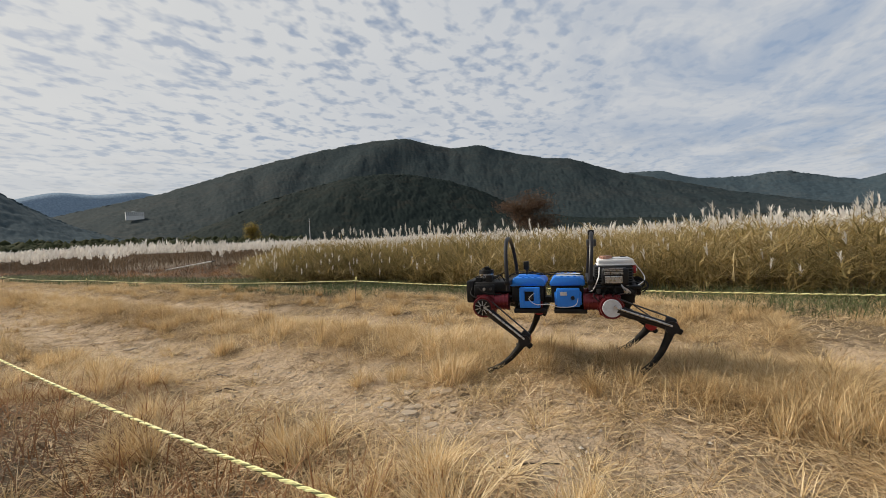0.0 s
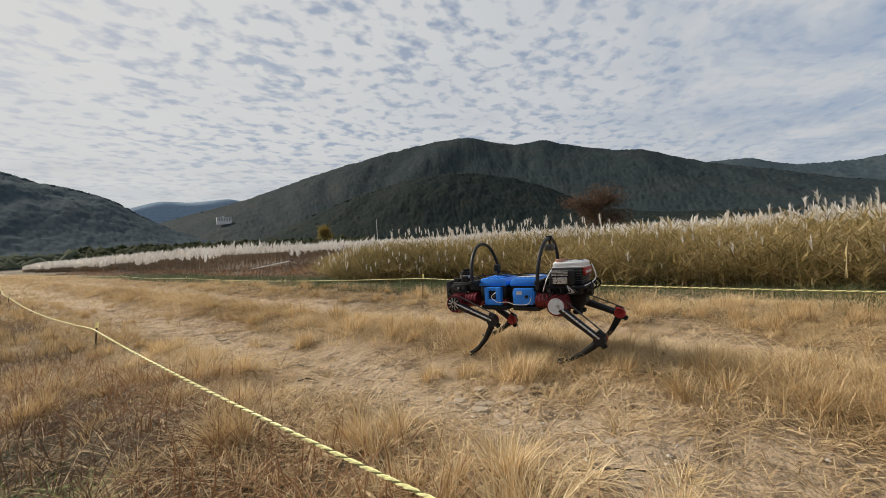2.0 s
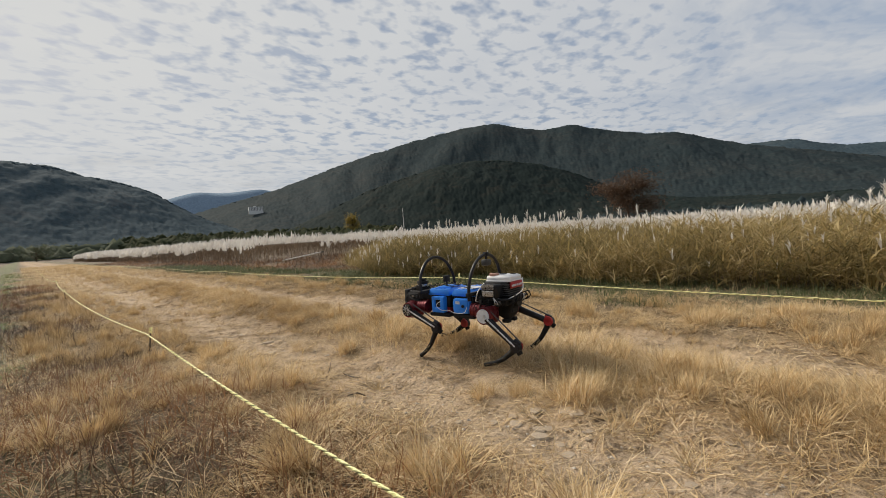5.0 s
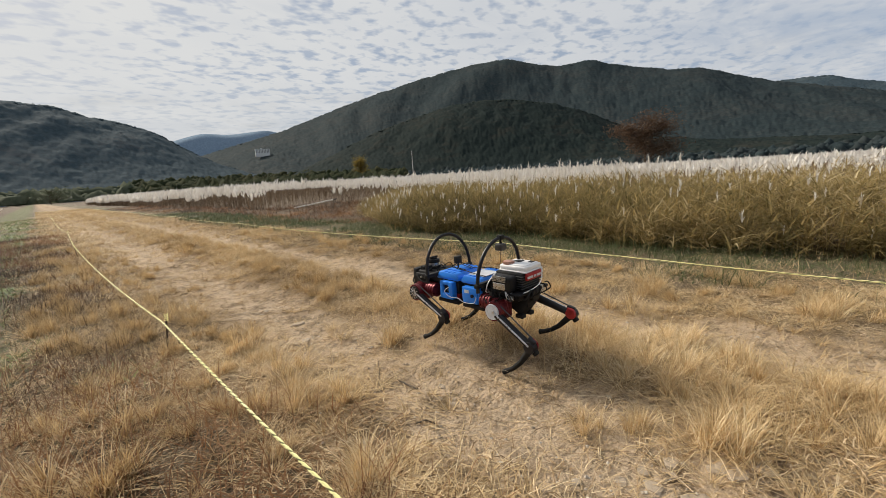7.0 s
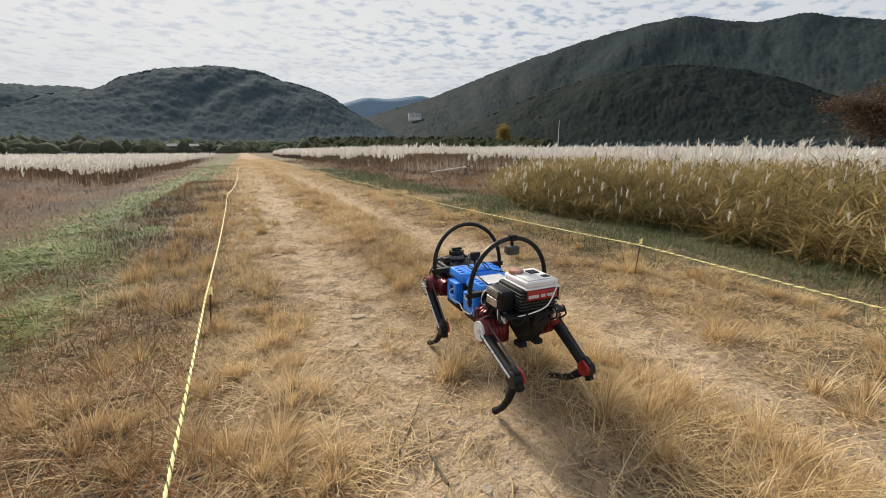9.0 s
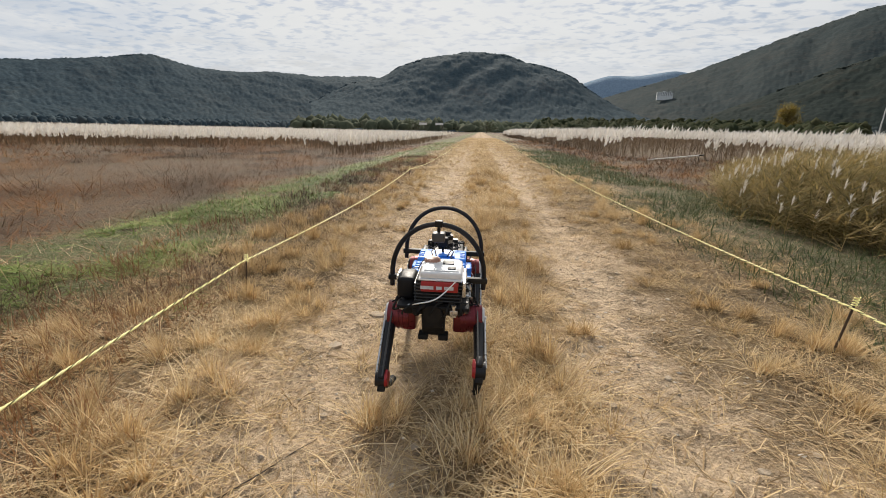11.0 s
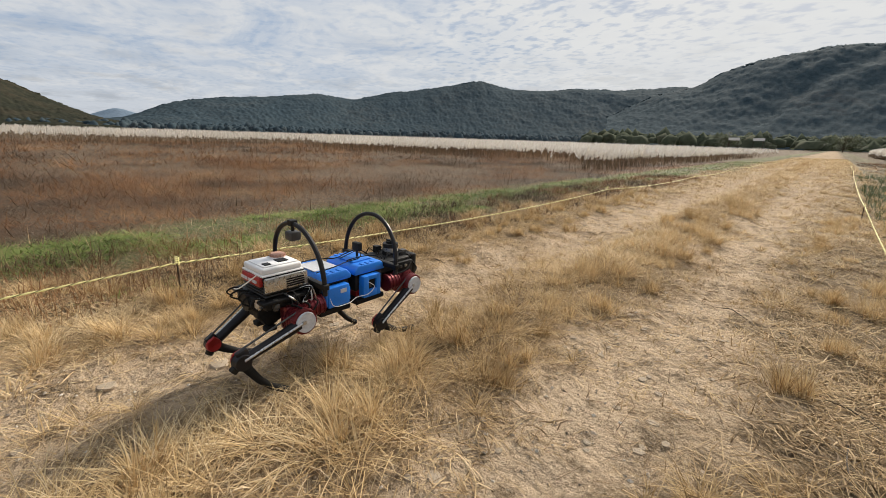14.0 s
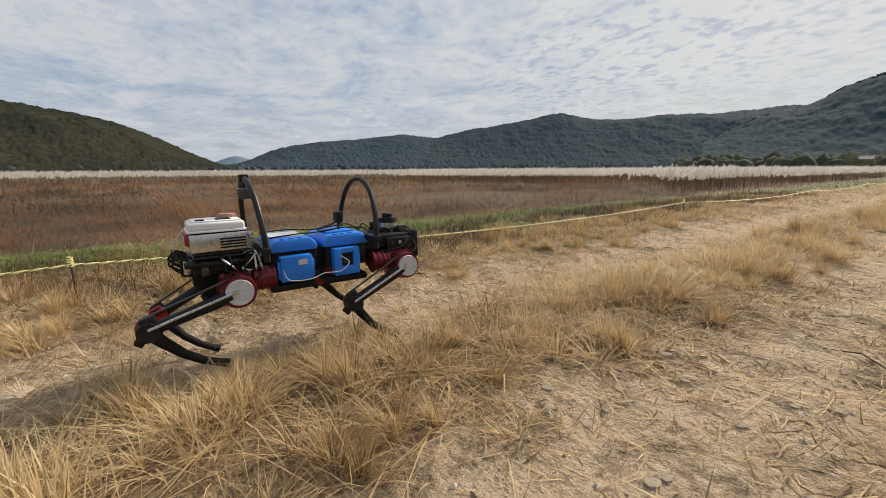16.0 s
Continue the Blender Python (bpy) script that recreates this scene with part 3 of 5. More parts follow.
def far_stubble():
    """Low stubble and clods across the track farther on, in short rows across the ruts."""
    rng = np.random.default_rng(101)
    x, y = near_first(rng, 80000, -0.6, 4.4, 3.0, 70, 1.8)
    row = vnoise(x * 1.3, y * 3.4, 51) * 0.6 + vnoise(x * 4.0, y * 7.0, 52) * 0.4
    keep = (row > 0.50 - np.clip((y - 4) * 0.02, 0, 0.16)) & (rng.uniform(0, 1, len(x)) < 1 - 0.45 * bare(x))
    x, y = x[keep], y[keep]
    at = np.stack([x, y, rise(x, y) - 0.003], -1)
    far = 1 + np.clip((y - 3) / 7, 0, 6)
    v, f = blades(rng, at, rng.uniform(0.03, 0.085, len(x)) * far ** 0.3, rng.uniform(0.004, 0.008, len(x)) * far, rng.uniform(0.2, 1.5, len(x)), 0.7, segs=1)
    tagged(soup("stubble", v, f, STRAW), "low dry stubble across the far track", "grass", kind="stuff")


def straw_mats():
    """Mats of fallen stalks, combed one way within a mat, thin in the ruts."""
    rng = np.random.default_rng(91)
    x, y = near_first(rng, 9000, -1.0, 4.6, -5.0, 13, 1.7)
    want = np.clip((cell(x, y, 1.5, 27.0) - 0.36) * 5, 0.10, 1) * (1 - 0.8 * bare(x)) * np.where(x < -0.3, 0.55, 1.0)
    pick = rng.uniform(0, 1, len(x)) < want
    x, y = x[pick][:3000], y[pick][:3000]
    each = 15
    m = len(x) * each
    way = np.repeat(vnoise(x * 0.9, y * 0.9, 33) * 9 + rng.normal(0, 0.5, len(x)), each) + rng.normal(0, 0.8, m) + math.pi * (rng.uniform(0, 1, m) < 0.3)
    px, py = np.repeat(x, each) + rng.normal(0, 0.075, m), np.repeat(y, each) + rng.normal(0, 0.075, m)
    far = 1 + np.clip(py / 8, 0, 2)
    v, f = strands(rng, px, py, rng.uniform(0.04, 0.15, m), rng.uniform(0.0026, 0.0052, m) * far, way, rng.normal(0, 0.9, m), rng.uniform(0.0, 0.032, m) * np.repeat(1 - 0.6 * bare(x), each), 3)
    tagged(soup("straw_mats", v, f, LITTER), "matted fallen straw stalks over the dirt track", "straw", kind="stuff")


def road_grass():
    rng = np.random.default_rng(41)
    # short broken straw lying on the ground
    x, y = near_first(rng, 150000, -1.0, 5.0, -5.2, 26, 2.4)
    keep = rng.uniform(0, 1, len(x)) > np.where(x < -0.1, 0.9, 1 - np.clip((cell(x, y, 2.4, 7.0) - 0.40) * 6, 0.16, 1) * (1 - 0.5 * bare(x)))
    x, y = x[keep], y[keep]
    at = np.stack([x, y, rise(x, y) + rng.uniform(0.0, 0.012, len(x))], -1)
    far = 1 + np.clip(y / 9, 0, 2)
    v, f = blades(rng, at, rng.uniform(0.02, 0.07, len(x)) * far ** 0.6, rng.uniform(0.0025, 0.005, len(x)) * far, rng.uniform(1.0, 3.5, len(x)), 0.25, segs=1)
    v[:, 2] = np.maximum(v[:, 2], rise(v[:, 0], v[:, 1]) + 0.002)
    tagged(soup("straw_litter", v, f, LITTER), "flattened pale straw littering the dirt track", "straw", kind="stuff")
    # standing dry grass, thick on the hump and along the edges
    x, y = near_first(rng, 185000, -1.2, 5.4, -5.2, 45, 2.5)
    thick = (1 - bare(x) * 0.9) * (0.03 + 0.97 * np.clip((cell(x, y, 2.2, 5.0) - 0.47) * 9, 0, 1))
    thick = thick * np.where((x > 1.2) & (x < 2.3), 1.0, np.where((x > 3.0) & (x < 4.3), 0.8, np.where(x > 4.3, 0.45, np.where(x < -0.9, 0.4, 0.85))))
    thick = np.where((x < 0.35) & (y < -0.8), thick * 0.35, thick)
    keep = rng.uniform(0, 1, len(x)) < thick
    x, y = x[keep], y[keep]
    at = np.stack([x, y, rise(x, y) - 0.005], -1)
    far = 1 + np.clip(y / 9, 0, 3)
    tall = (0.05 + 0.13 * cell(x, y, 0.8, 9.0)) * rng.uniform(0.5, 1.3, len(x)) * np.where((x > 1.35) & (x < 2.25), 1.25, 0.85)
    v, f = blades(rng, at, tall, rng.uniform(0.0025, 0.0048, len(x)) * far, np.where((x > 1.35) & (x < 2.25), rng.uniform(0.1, 1.1, len(x)), rng.uniform(0.4, 2.0, len(x))), 0.7)
    tagged(soup("dry_grass", v, f, STRAW), "sparse standing dry yellow grass on the farm track", "grass", kind="stuff")


def tufts():
    rng = np.random.default_rng(43)
    base = []
    spots = [(1.86, 0.55, 1.2), (1.55, 0.30, 1.0), (1.95, 0.05, 1.15), (2.1, 0.95, 0.9), (1.75, 1.35, 1.0), (1.7, -0.55, 1.1), (1.95, -0.9, 1.2), (2.05, -1.5, 1.1), (1.3, -1.15, 1.0),
             (-0.45, -0.35, 1.1), (-0.35, -1.1, 1.0), (0.15, -0.75, 0.8), (-0.1, 0.9, 1.0), (-0.35, 1.7, 1.1), (3.35, -0.9, 1.0), (3.3, 0.2, 0.9), (2.9, -2.3, 1.2), (2.4, -2.9, 1.1), (3.0, -1.6, 1.0), (0.2, -2.3, 0.9)]
    for x, y, s in spots:
        base.append((x, y, s))
    tries = 0
    while len(base) < 300 and tries < 9000:
        tries += 1
        y = -5 + 15 * rng.uniform() ** 1.25
        x = rng.choice([rng.normal(1.85, 0.24), rng.uniform(3.2, 4.3), rng.uniform(-0.7, 0.5), rng.uniform(-0.9, 4.6)], p=[0.40, 0.20, 0.34, 0.06])
        if bare(np.array([x]))[0] > 0.75 or (x < 0.1 and y < -2.0 and rng.uniform() < 0.8) or any((x - a) ** 2 + (y - b) ** 2 < 0.03 for a, b, _ in base):
            continue
        base.append((x, y, rng.uniform(0.55, 1.15)))
    shapes = []
    for i in range(7):
        k = 340
        # a sheaf of two or three heads that grew together, upright in the middle and combed over at the rim
        heads = rng.normal(0, 0.045, (3, 2)) * (1.0 if i % 2 else 1.7)
        which = rng.integers(0, 3, k)
        r = np.abs(rng.normal(0, 0.042, k))
        a = rng.uniform(0, math.tau, k)
        at = np.stack([heads[which, 0] + np.cos(a) * r, heads[which, 1] + np.sin(a) * r, np.zeros(k) - 0.01], -1)
        v, f = blades(rng, at, rng.uniform(0.09, 0.21, k) * (1 - r * 2.5), rng.uniform(0.003, 0.0055, k), 0.05 + r * 5.0 + np.abs(rng.normal(0, 0.22, k)) + (rng.uniform(0, 1, k) < 0.12) * 0.9, 0.9, turn=np.where(rng.uniform(0, 1, k) < 0.6, a, i * 0.9) + rng.normal(0, 0.6, k), segs=2)
        me_ob = soup("grass_tuft", v, f, STRAW)
        shapes.append(me_ob.data)
        bpy.data.objects.remove(me_ob)
    for i, (x, y, s) in enumerate(base):
        ob = new("grass_tuft", shapes[i % 7])
        ob.matrix_basis = Matrix.Translation((x, y, float(rise(x, y)))) @ Matrix.Rotation(rng.uniform(0, math.tau), 4, "Z") @ Matrix.Diagonal((s, s, s * rng.uniform(0.8, 1.2), 1))
        tagged(ob, "tuft of dry golden grass on the dirt track", "grass tuft", "grass tufts along the track")


def cushions():
    """Low matted cushions of dead grass, too many to count, in drifts over the whole track."""
    rng = np.random.default_rng(83)
    k = 9000
    x, y = near_first(rng, k, -0.9, 4.7, -5.2, 22, 2.0)
    want = np.clip((cell(x, y, 1.7, 21.0) - 0.42) * 6, 0.02, 1) * (1 - 0.85 * bare(x)) * np.where((x < 0.1) & (y < -1), 0.5, 1.0)
    want = np.maximum(want, np.where(np.abs(x - 1.85) < 0.32, 0.8, np.where((np.abs(x + 0.05) < 0.5) & (y > -1.6), 0.55, 0)))
    pick = rng.uniform(0, 1, k) < want
    x, y = x[pick][:2500], y[pick][:2500]
    each = 42
    m = len(x) * each
    a = rng.uniform(0, math.tau, m)
    r = np.abs(rng.normal(0, 0.036, m)) * np.repeat(rng.uniform(0.6, 1.4, len(x)), each)
    px, py = np.repeat(x, each) + np.cos(a) * r * 1.3, np.repeat(y, each) + np.sin(a) * r
    at = np.stack([px, py, rise(px, py) - 0.004], -1)
    tall = np.repeat(rng.uniform(0.5, 1.25, len(x)) * np.where(np.abs(x - 1.85) < 0.4, 1.5, 1.0), each) * rng.uniform(0.055, 0.125, m)
    v, f = blades(rng, at, tall, rng.uniform(0.0028, 0.005, m) * (1 + np.clip(np.repeat(y, each) / 8, 0, 3)), 0.2 + r * 9 + rng.uniform(0, 0.8, m), 0.9, turn=a + rng.normal(0, 0.7, m))
    tagged(soup("grass_cushions", v, f, STRAW), "low matted cushions of dead grass on the track", "grass", kind="stuff")


def verge_green():
    rng = np.random.default_rng(47)
    for x0, x1, y0, y1, k, label in ((-2.95, -0.15, -6, 40, 150000, "low green grass along the verge"), (4.1, 7.2, -7, 32, 26000, "low green grass below the reeds")):
        x, y = near_first(rng, k, x0, x1, y0, y1, 2.0)
        keep = rng.uniform(0, 1, k) < np.clip((cell(x, y, 1.1, 3.0) - np.where((x < 0) & (x > -0.95), 0.56, 0.36)) * 6, np.where((x < 0) & (x > -0.95), 0.0, 0.05), 1) * np.clip(np.minimum(x - x0, x1 - x) * 2.2, 0.1, 1) * np.where(x > 3, 0.55, 1.0)
        x, y = x[keep], y[keep]
        at = np.stack([x, y, rise(x, y)], -1)
        far = 1 + np.clip(y / 9, 0, 3)
        v, f = blades(rng, at, rng.uniform(0.03, 0.085, len(x)), rng.uniform(0.008, 0.020, len(x)) * far, rng.uniform(0.5, 2.2, len(x)), 0.8, segs=1)
        tagged(soup("green_grass", v, f, GREEN if x0 < 0 else BUSH), label, "grass", kind="stuff")
        # dry stalks among the green
        x, y = near_first(rng, 14000 if x0 < 0 else 6000, x0, x1, y0, y1, 2.0)
        at = np.stack([x, y, rise(x, y)], -1)
        v, f = blades(rng, at, rng.uniform(0.05, 0.22, len(x)), rng.uniform(0.002, 0.005, len(x)) * (1 + np.clip(y / 9, 0, 3)), rng.uniform(0.1, 2.5, len(x)), 0.4)
        tagged(soup("dry_stalks", v, f, LITTER), "dry stalks among the green verge grass", "grass", kind="stuff")


def weeds_left():
    """The brown field of dead weeds beyond the left verge."""
    rng = np.random.default_rng(53)
    chunks = []
    for k, r0, r1, w in ((110000, 0.0, 12.0, 0.009), (110000, 12.0, 46.0, 0.028)):
        d = r0 + (r1 - r0) * rng.uniform(0, 1, k) ** 1.2
        x = -2.5 - d
        y = rng.uniform(-14, 40, k) if r0 == 0 else rng.uniform(-40, 60, k)
        dens = np.clip((cell(x, y, 0.35, 8.0) - 0.25) * 3, 0.15, 1)
        keep = (rng.uniform(0, 1, k) < dens) & (x < -2.3 - 0.5 * np.sin(y * 0.7))
        x, y = x[keep], y[keep]
        tall = (0.06 + 0.20 * cell(x, y, 0.22, 2.0) + 0.36 * np.clip((cell(x, y, 0.8, 13.0) - 0.3) * 2.2, 0, 1)) * rng.uniform(0.5, 1.25, len(x)) * np.clip(0.45 + (-x - 2.3) * 0.16, 0.45, 1.25)
        at = np.stack([x, y, rise(x, y)], -1)
        chunks.append(blades(rng, at, tall, rng.uniform(0.6, 1.4, len(x)) * w, rng.uniform(0.3, 2.2, len(x)), 0.8, segs=1))
    v, f = join(chunks)
    tagged(soup("dead_weeds", v, f, WEED), "wide field of brown dead weeds", "weeds", kind="stuff")


def plume_shape(rng, k, at, size, fronds=9, thin=0.16):
    """Feathery seed heads: fine fronds that rise and droop to one side."""
    lean = rng.normal(0.6, 0.5, k)
    chunks = []
    for j in range(fronds):
        off = np.stack([np.zeros(k), np.zeros(k), size * (j / fronds) * 0.6], -1)
        chunks.append(blades(rng, at + off, size * rng.uniform(0.35, 0.62, k), size * rng.uniform(0.6, 1.2, k) * thin, rng.uniform(0.05, 0.50, k), 0.9, turn=lean + rng.normal(0, 0.7, k), segs=1 if thin > 0.1 else 2))
    return join(chunks)


def reed_front(y):
    """Where the reeds on the right begin, across the road."""
    return np.where(y < 5, 6.6 + 0.25 * np.sin(y * 1.3), np.where(y < 11.5, 6.6 + (y - 5) * 0.52, np.where(y < 21, 13.5, 8.2)))


def reeds_right():
    rng = np.random.default_rng(59)
    stems, leaves, plumes = [], [], []
    # leafy golden stand by the road
    k = 9000
    y = rng.uniform(-14, 12.5, k)
    x = reed_front(y) - 0.35 + 8.0 * rng.uniform(0, 1, k) ** 1.6 + rng.normal(0, 0.22, k)
    tall = (0.88 + 0.30 * cell(x, y, 0.45, 4.0)) * rng.uniform(0.7, 1.08, k) * np.clip(0.58 + (x - reed_front(y)) * 0.45 + rng.normal(0, 0.10, k), 0.3, 1.0)
    at = np.stack([x, y, rise(x, y)], -1)
    stems.append(blades(rng, at, tall, 0.010, rng.uniform(0.0, 0.22, k), 0.3))
    for j in range(9):
        u = rng.uniform(0.05, 0.95, k)
        up = at + np.stack([np.zeros(k), np.zeros(k), tall * u], -1)
        leaves.append(blades(rng, up, rng.uniform(0.14, 0.36, k), rng.uniform(0.012, 0.028, k), rng.uniform(0.3, 1.5, k), 1.5, segs=2))
    pick = rng.uniform(0, 1, k) < np.where(x > reed_front(y) + 2.5, 0.10, 0.055) * np.where(y > 1, 1.6, 0.8)
    tip = at[pick] + np.stack([np.zeros(pick.sum()), np.zeros(pick.sum()), tall[pick] * 0.97], -1)
    plumes.append(plume_shape(rng, len(tip), tip, rng.uniform(0.13, 0.22, len(tip)), 20, 0.07))
    # single tall heads that stand over the rest
    hx = np.concatenate([rng.uniform(9.0, 12.5, 70), rng.uniform(7.6, 8.8, 34)])
    hy = np.concatenate([rng.uniform(-0.5, 6.5, 70), rng.uniform(-8.0, -4.6, 34)])
    up = np.concatenate([rng.uniform(1.15, 1.42, 70), rng.uniform(1.0, 1.3, 34)])
    foot_at = np.stack([hx, hy, rise(hx, hy)], -1)
    stems.append(blades(rng, foot_at, up * 1.05, 0.009, rng.uniform(0.0, 0.08, 104), 0.2))
    plumes.append(plume_shape(rng, 104, foot_at + np.stack([np.zeros(104), np.zeros(104), up - 0.1], -1), rng.uniform(0.2, 0.3, 104), 26, 0.06))
    # the wide stand behind and beyond, white with seed heads
    k = 19000
    y = -20 + 150 * rng.uniform(0, 1, k) ** 1.3
    x = reed_front(y) + np.where(y < 12, 6.5, 2.2 * cell(y * 0.0 + 3.0, y, 0.3, 17.0) - 0.6) + 60 * rng.uniform(0, 1, k) ** 1.7
    tall = (1.10 + 0.25 * cell(x, y, 0.15, 6.0)) * rng.uniform(0.85, 1.08, k) * np.where(y > 20, 1.08 * np.clip(0.5 + (x - reed_front(y)) * 0.22, 0.5, 1.0), 0.84)
    far = 1 + np.clip(y / 25, 0, 4)
    at = np.stack([x, y, rise(x, y)], -1)
    stems.append(blades(rng, at, tall, 0.012 * far, rng.uniform(0.0, 0.2, k), 0.3))
    for j in range(2):
        up = at + np.stack([np.zeros(k), np.zeros(k), tall * rng.uniform(0.2, 0.75, k)], -1)
        leaves.append(blades(rng, up, rng.uniform(0.3, 0.5, k), 0.018 * far, rng.uniform(0.3, 1.1, k), 0.8, segs=1))
    tip = at + np.stack([np.zeros(k), np.zeros(k), tall * 0.9], -1)
    plumes.append(plume_shape(rng, k, tip, rng.uniform(0.26, 0.46, k) * far ** 0.5, 6))
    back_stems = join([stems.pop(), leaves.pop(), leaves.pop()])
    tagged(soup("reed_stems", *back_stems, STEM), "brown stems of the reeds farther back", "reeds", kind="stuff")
    v, f = join(stems + leaves)
    tagged(soup("reed_stand", v, f, REED), "tall stand of golden brown silver grass beside the track", "reeds", kind="stuff")
    v, f = join(plumes)
    tagged(soup("reed_plumes", v, f, PLUME), "pale feathery seed heads above the reeds", "reeds", kind="stuff")


def reeds_left():
    rng = np.random.default_rng(61)
    k = 17000
    a = np.radians(rng.uniform(-2, 118, k))
    d = 38 + 70 * rng.uniform(0, 1, k) ** 1.5
    x, y = HOME.x - np.sin(a) * d - 4, HOME.y + np.cos(a) * d
    keep = (x < -4.2) & (rng.uniform(0, 1, k) < np.clip((cell(x, y, 0.06, 7.0) - 0.30) * 5, 0.1, 1))
    x, y, d = x[keep], y[keep], d[keep]
    # a few nearer clumps by the verge
    cx, cy = rng.normal(-9.5, 0.9, 160), rng.normal(29, 1.8, 160)
    x, y, d = np.append(x, cx), np.append(y, cy), np.append(d, np.full(160, 30.0))
    fx, fy = -4.6 - 36 * rng.uniform(0, 1, 14000) ** 1.1, 19 + 50 * rng.uniform(0, 1, 14000) ** 1.3
    pick = rng.uniform(0, 1, 14000) < np.clip((cell(fx, fy, 0.12, 9.0) - 0.30 - np.clip((24 - fy) * 0.05, 0, 0.3)) * 5, 0.01, 1)
    x, y, d = np.append(x, fx[pick]), np.append(y, fy[pick]), np.append(d, np.full(pick.sum(), 40.0))
    k = len(x)
    tall = rng.uniform(0.6, 1.0, k)
    at = np.stack([x, y, rise(x, y)], -1)
    stems = blades(rng, at, tall, 0.03, rng.uniform(0, 0.2, k), 0.3, segs=1)
    tip = at + np.stack([np.zeros(k), np.zeros(k), tall * 0.8], -1)
    tagged(soup("reed_stand", *stems, STEM), "brown reed stems across the far field", "reeds", kind="stuff")
    tagged(soup("reed_plumes", *plume_shape(rng, k, tip, rng.uniform(0.32, 0.54, k) * (d / 40) ** 0.4, 6), PLUME), "white band of seed heads across the far field", "reeds", kind="stuff")


def verge_weeds():
    """Darker brown weeds, with some green, along the near verge."""
    rng = np.random.default_rng(71)
    x, y = near_first(rng, 52000, -1.7, 0.5, -6.0, 16, 1.6)
    keep = rng.uniform(0, 1, len(x)) < np.clip((cell(x, y, 1.3, 12.0) - 0.36) * 5, np.where(y < -0.2, 0.85, 0.05), 1) * np.clip((np.where(y < -1.2, 0.5, 0.15) - x) * 2.0, 0, 1)
    x, y = x[keep], y[keep]
    at = np.stack([x, y, rise(x, y)], -1)
    v, f = blades(rng, at, rng.uniform(0.06, 0.22, len(x)), rng.uniform(0.003, 0.006, len(x)) * (1 + np.clip(y / 9, 0, 2)), rng.uniform(0.1, 1.2, len(x)), 0.6)
    tagged(soup("verge_weeds", v, f, WEED), "dark brown weeds on the near verge", "weeds", kind="stuff")
    x, y = near_first(rng, 42000, 3.9, 6.9, -8.0, 26, 1.4)
    keep = rng.uniform(0, 1, len(x)) < np.clip((cell(x, y, 1.0, 15.0) - 0.36) * 5, 0.05, 1)
    x, y = x[keep], y[keep]
    at = np.stack([x, y, rise(x, y)], -1)
    v, f = blades(rng, at, rng.uniform(0.06, 0.24, len(x)), rng.uniform(0.004, 0.009, len(x)) * (1 + np.clip(y / 9, 0, 2)), rng.uniform(0.1, 1.3, len(x)), 0.7)
    tagged(soup("verge_weeds", v, f, BUSH), "dull olive weeds below the reeds", "weeds", kind="stuff")


def weeds_right():
    """Dead brown weeds and some green between the track and the far reeds."""
    rng = np.random.default_rng(107)
    k = 34000
    y = 6.5 + 52 * rng.uniform(0, 1, k) ** 1.5
    x = 4.6 + 10.5 * rng.uniform(0, 1, k)
    keep = (x < reed_front(y) + 1.5) & (x > 4.4 + 1.1 * vnoise(y * 0.4, y * 0.0, 61) + np.clip((10 - y) * 0.5, 0, 2)) & (rng.uniform(0, 1, k) < np.clip((cell(x, y, 0.8, 19.0) - 0.28) * 5, 0.1, 1))
    x, y = x[keep], y[keep]
    at = np.stack([x, y, rise(x, y)], -1)
    tall = (0.10 + 0.36 * cell(x, y, 0.6, 23.0)) * rng.uniform(0.5, 1.2, len(x)) * np.clip((x - 4.2) * 0.35, 0.35, 1.0)
    v, f = blades(rng, at, tall, rng.uniform(0.008, 0.018, len(x)) * (1 + np.clip(y / 14, 0, 3)), rng.uniform(0.2, 1.7, len(x)), 0.8, segs=1)
    tagged(soup("dead_weeds", v, f, WEED), "dead brown weeds between the track and the reeds", "weeds", kind="stuff")


road_grass()
far_stubble()
straw_mats()
tufts()
cushions()
verge_weeds()
weeds_right()
verge_green()
weeds_left()
reeds_right()
reeds_left()


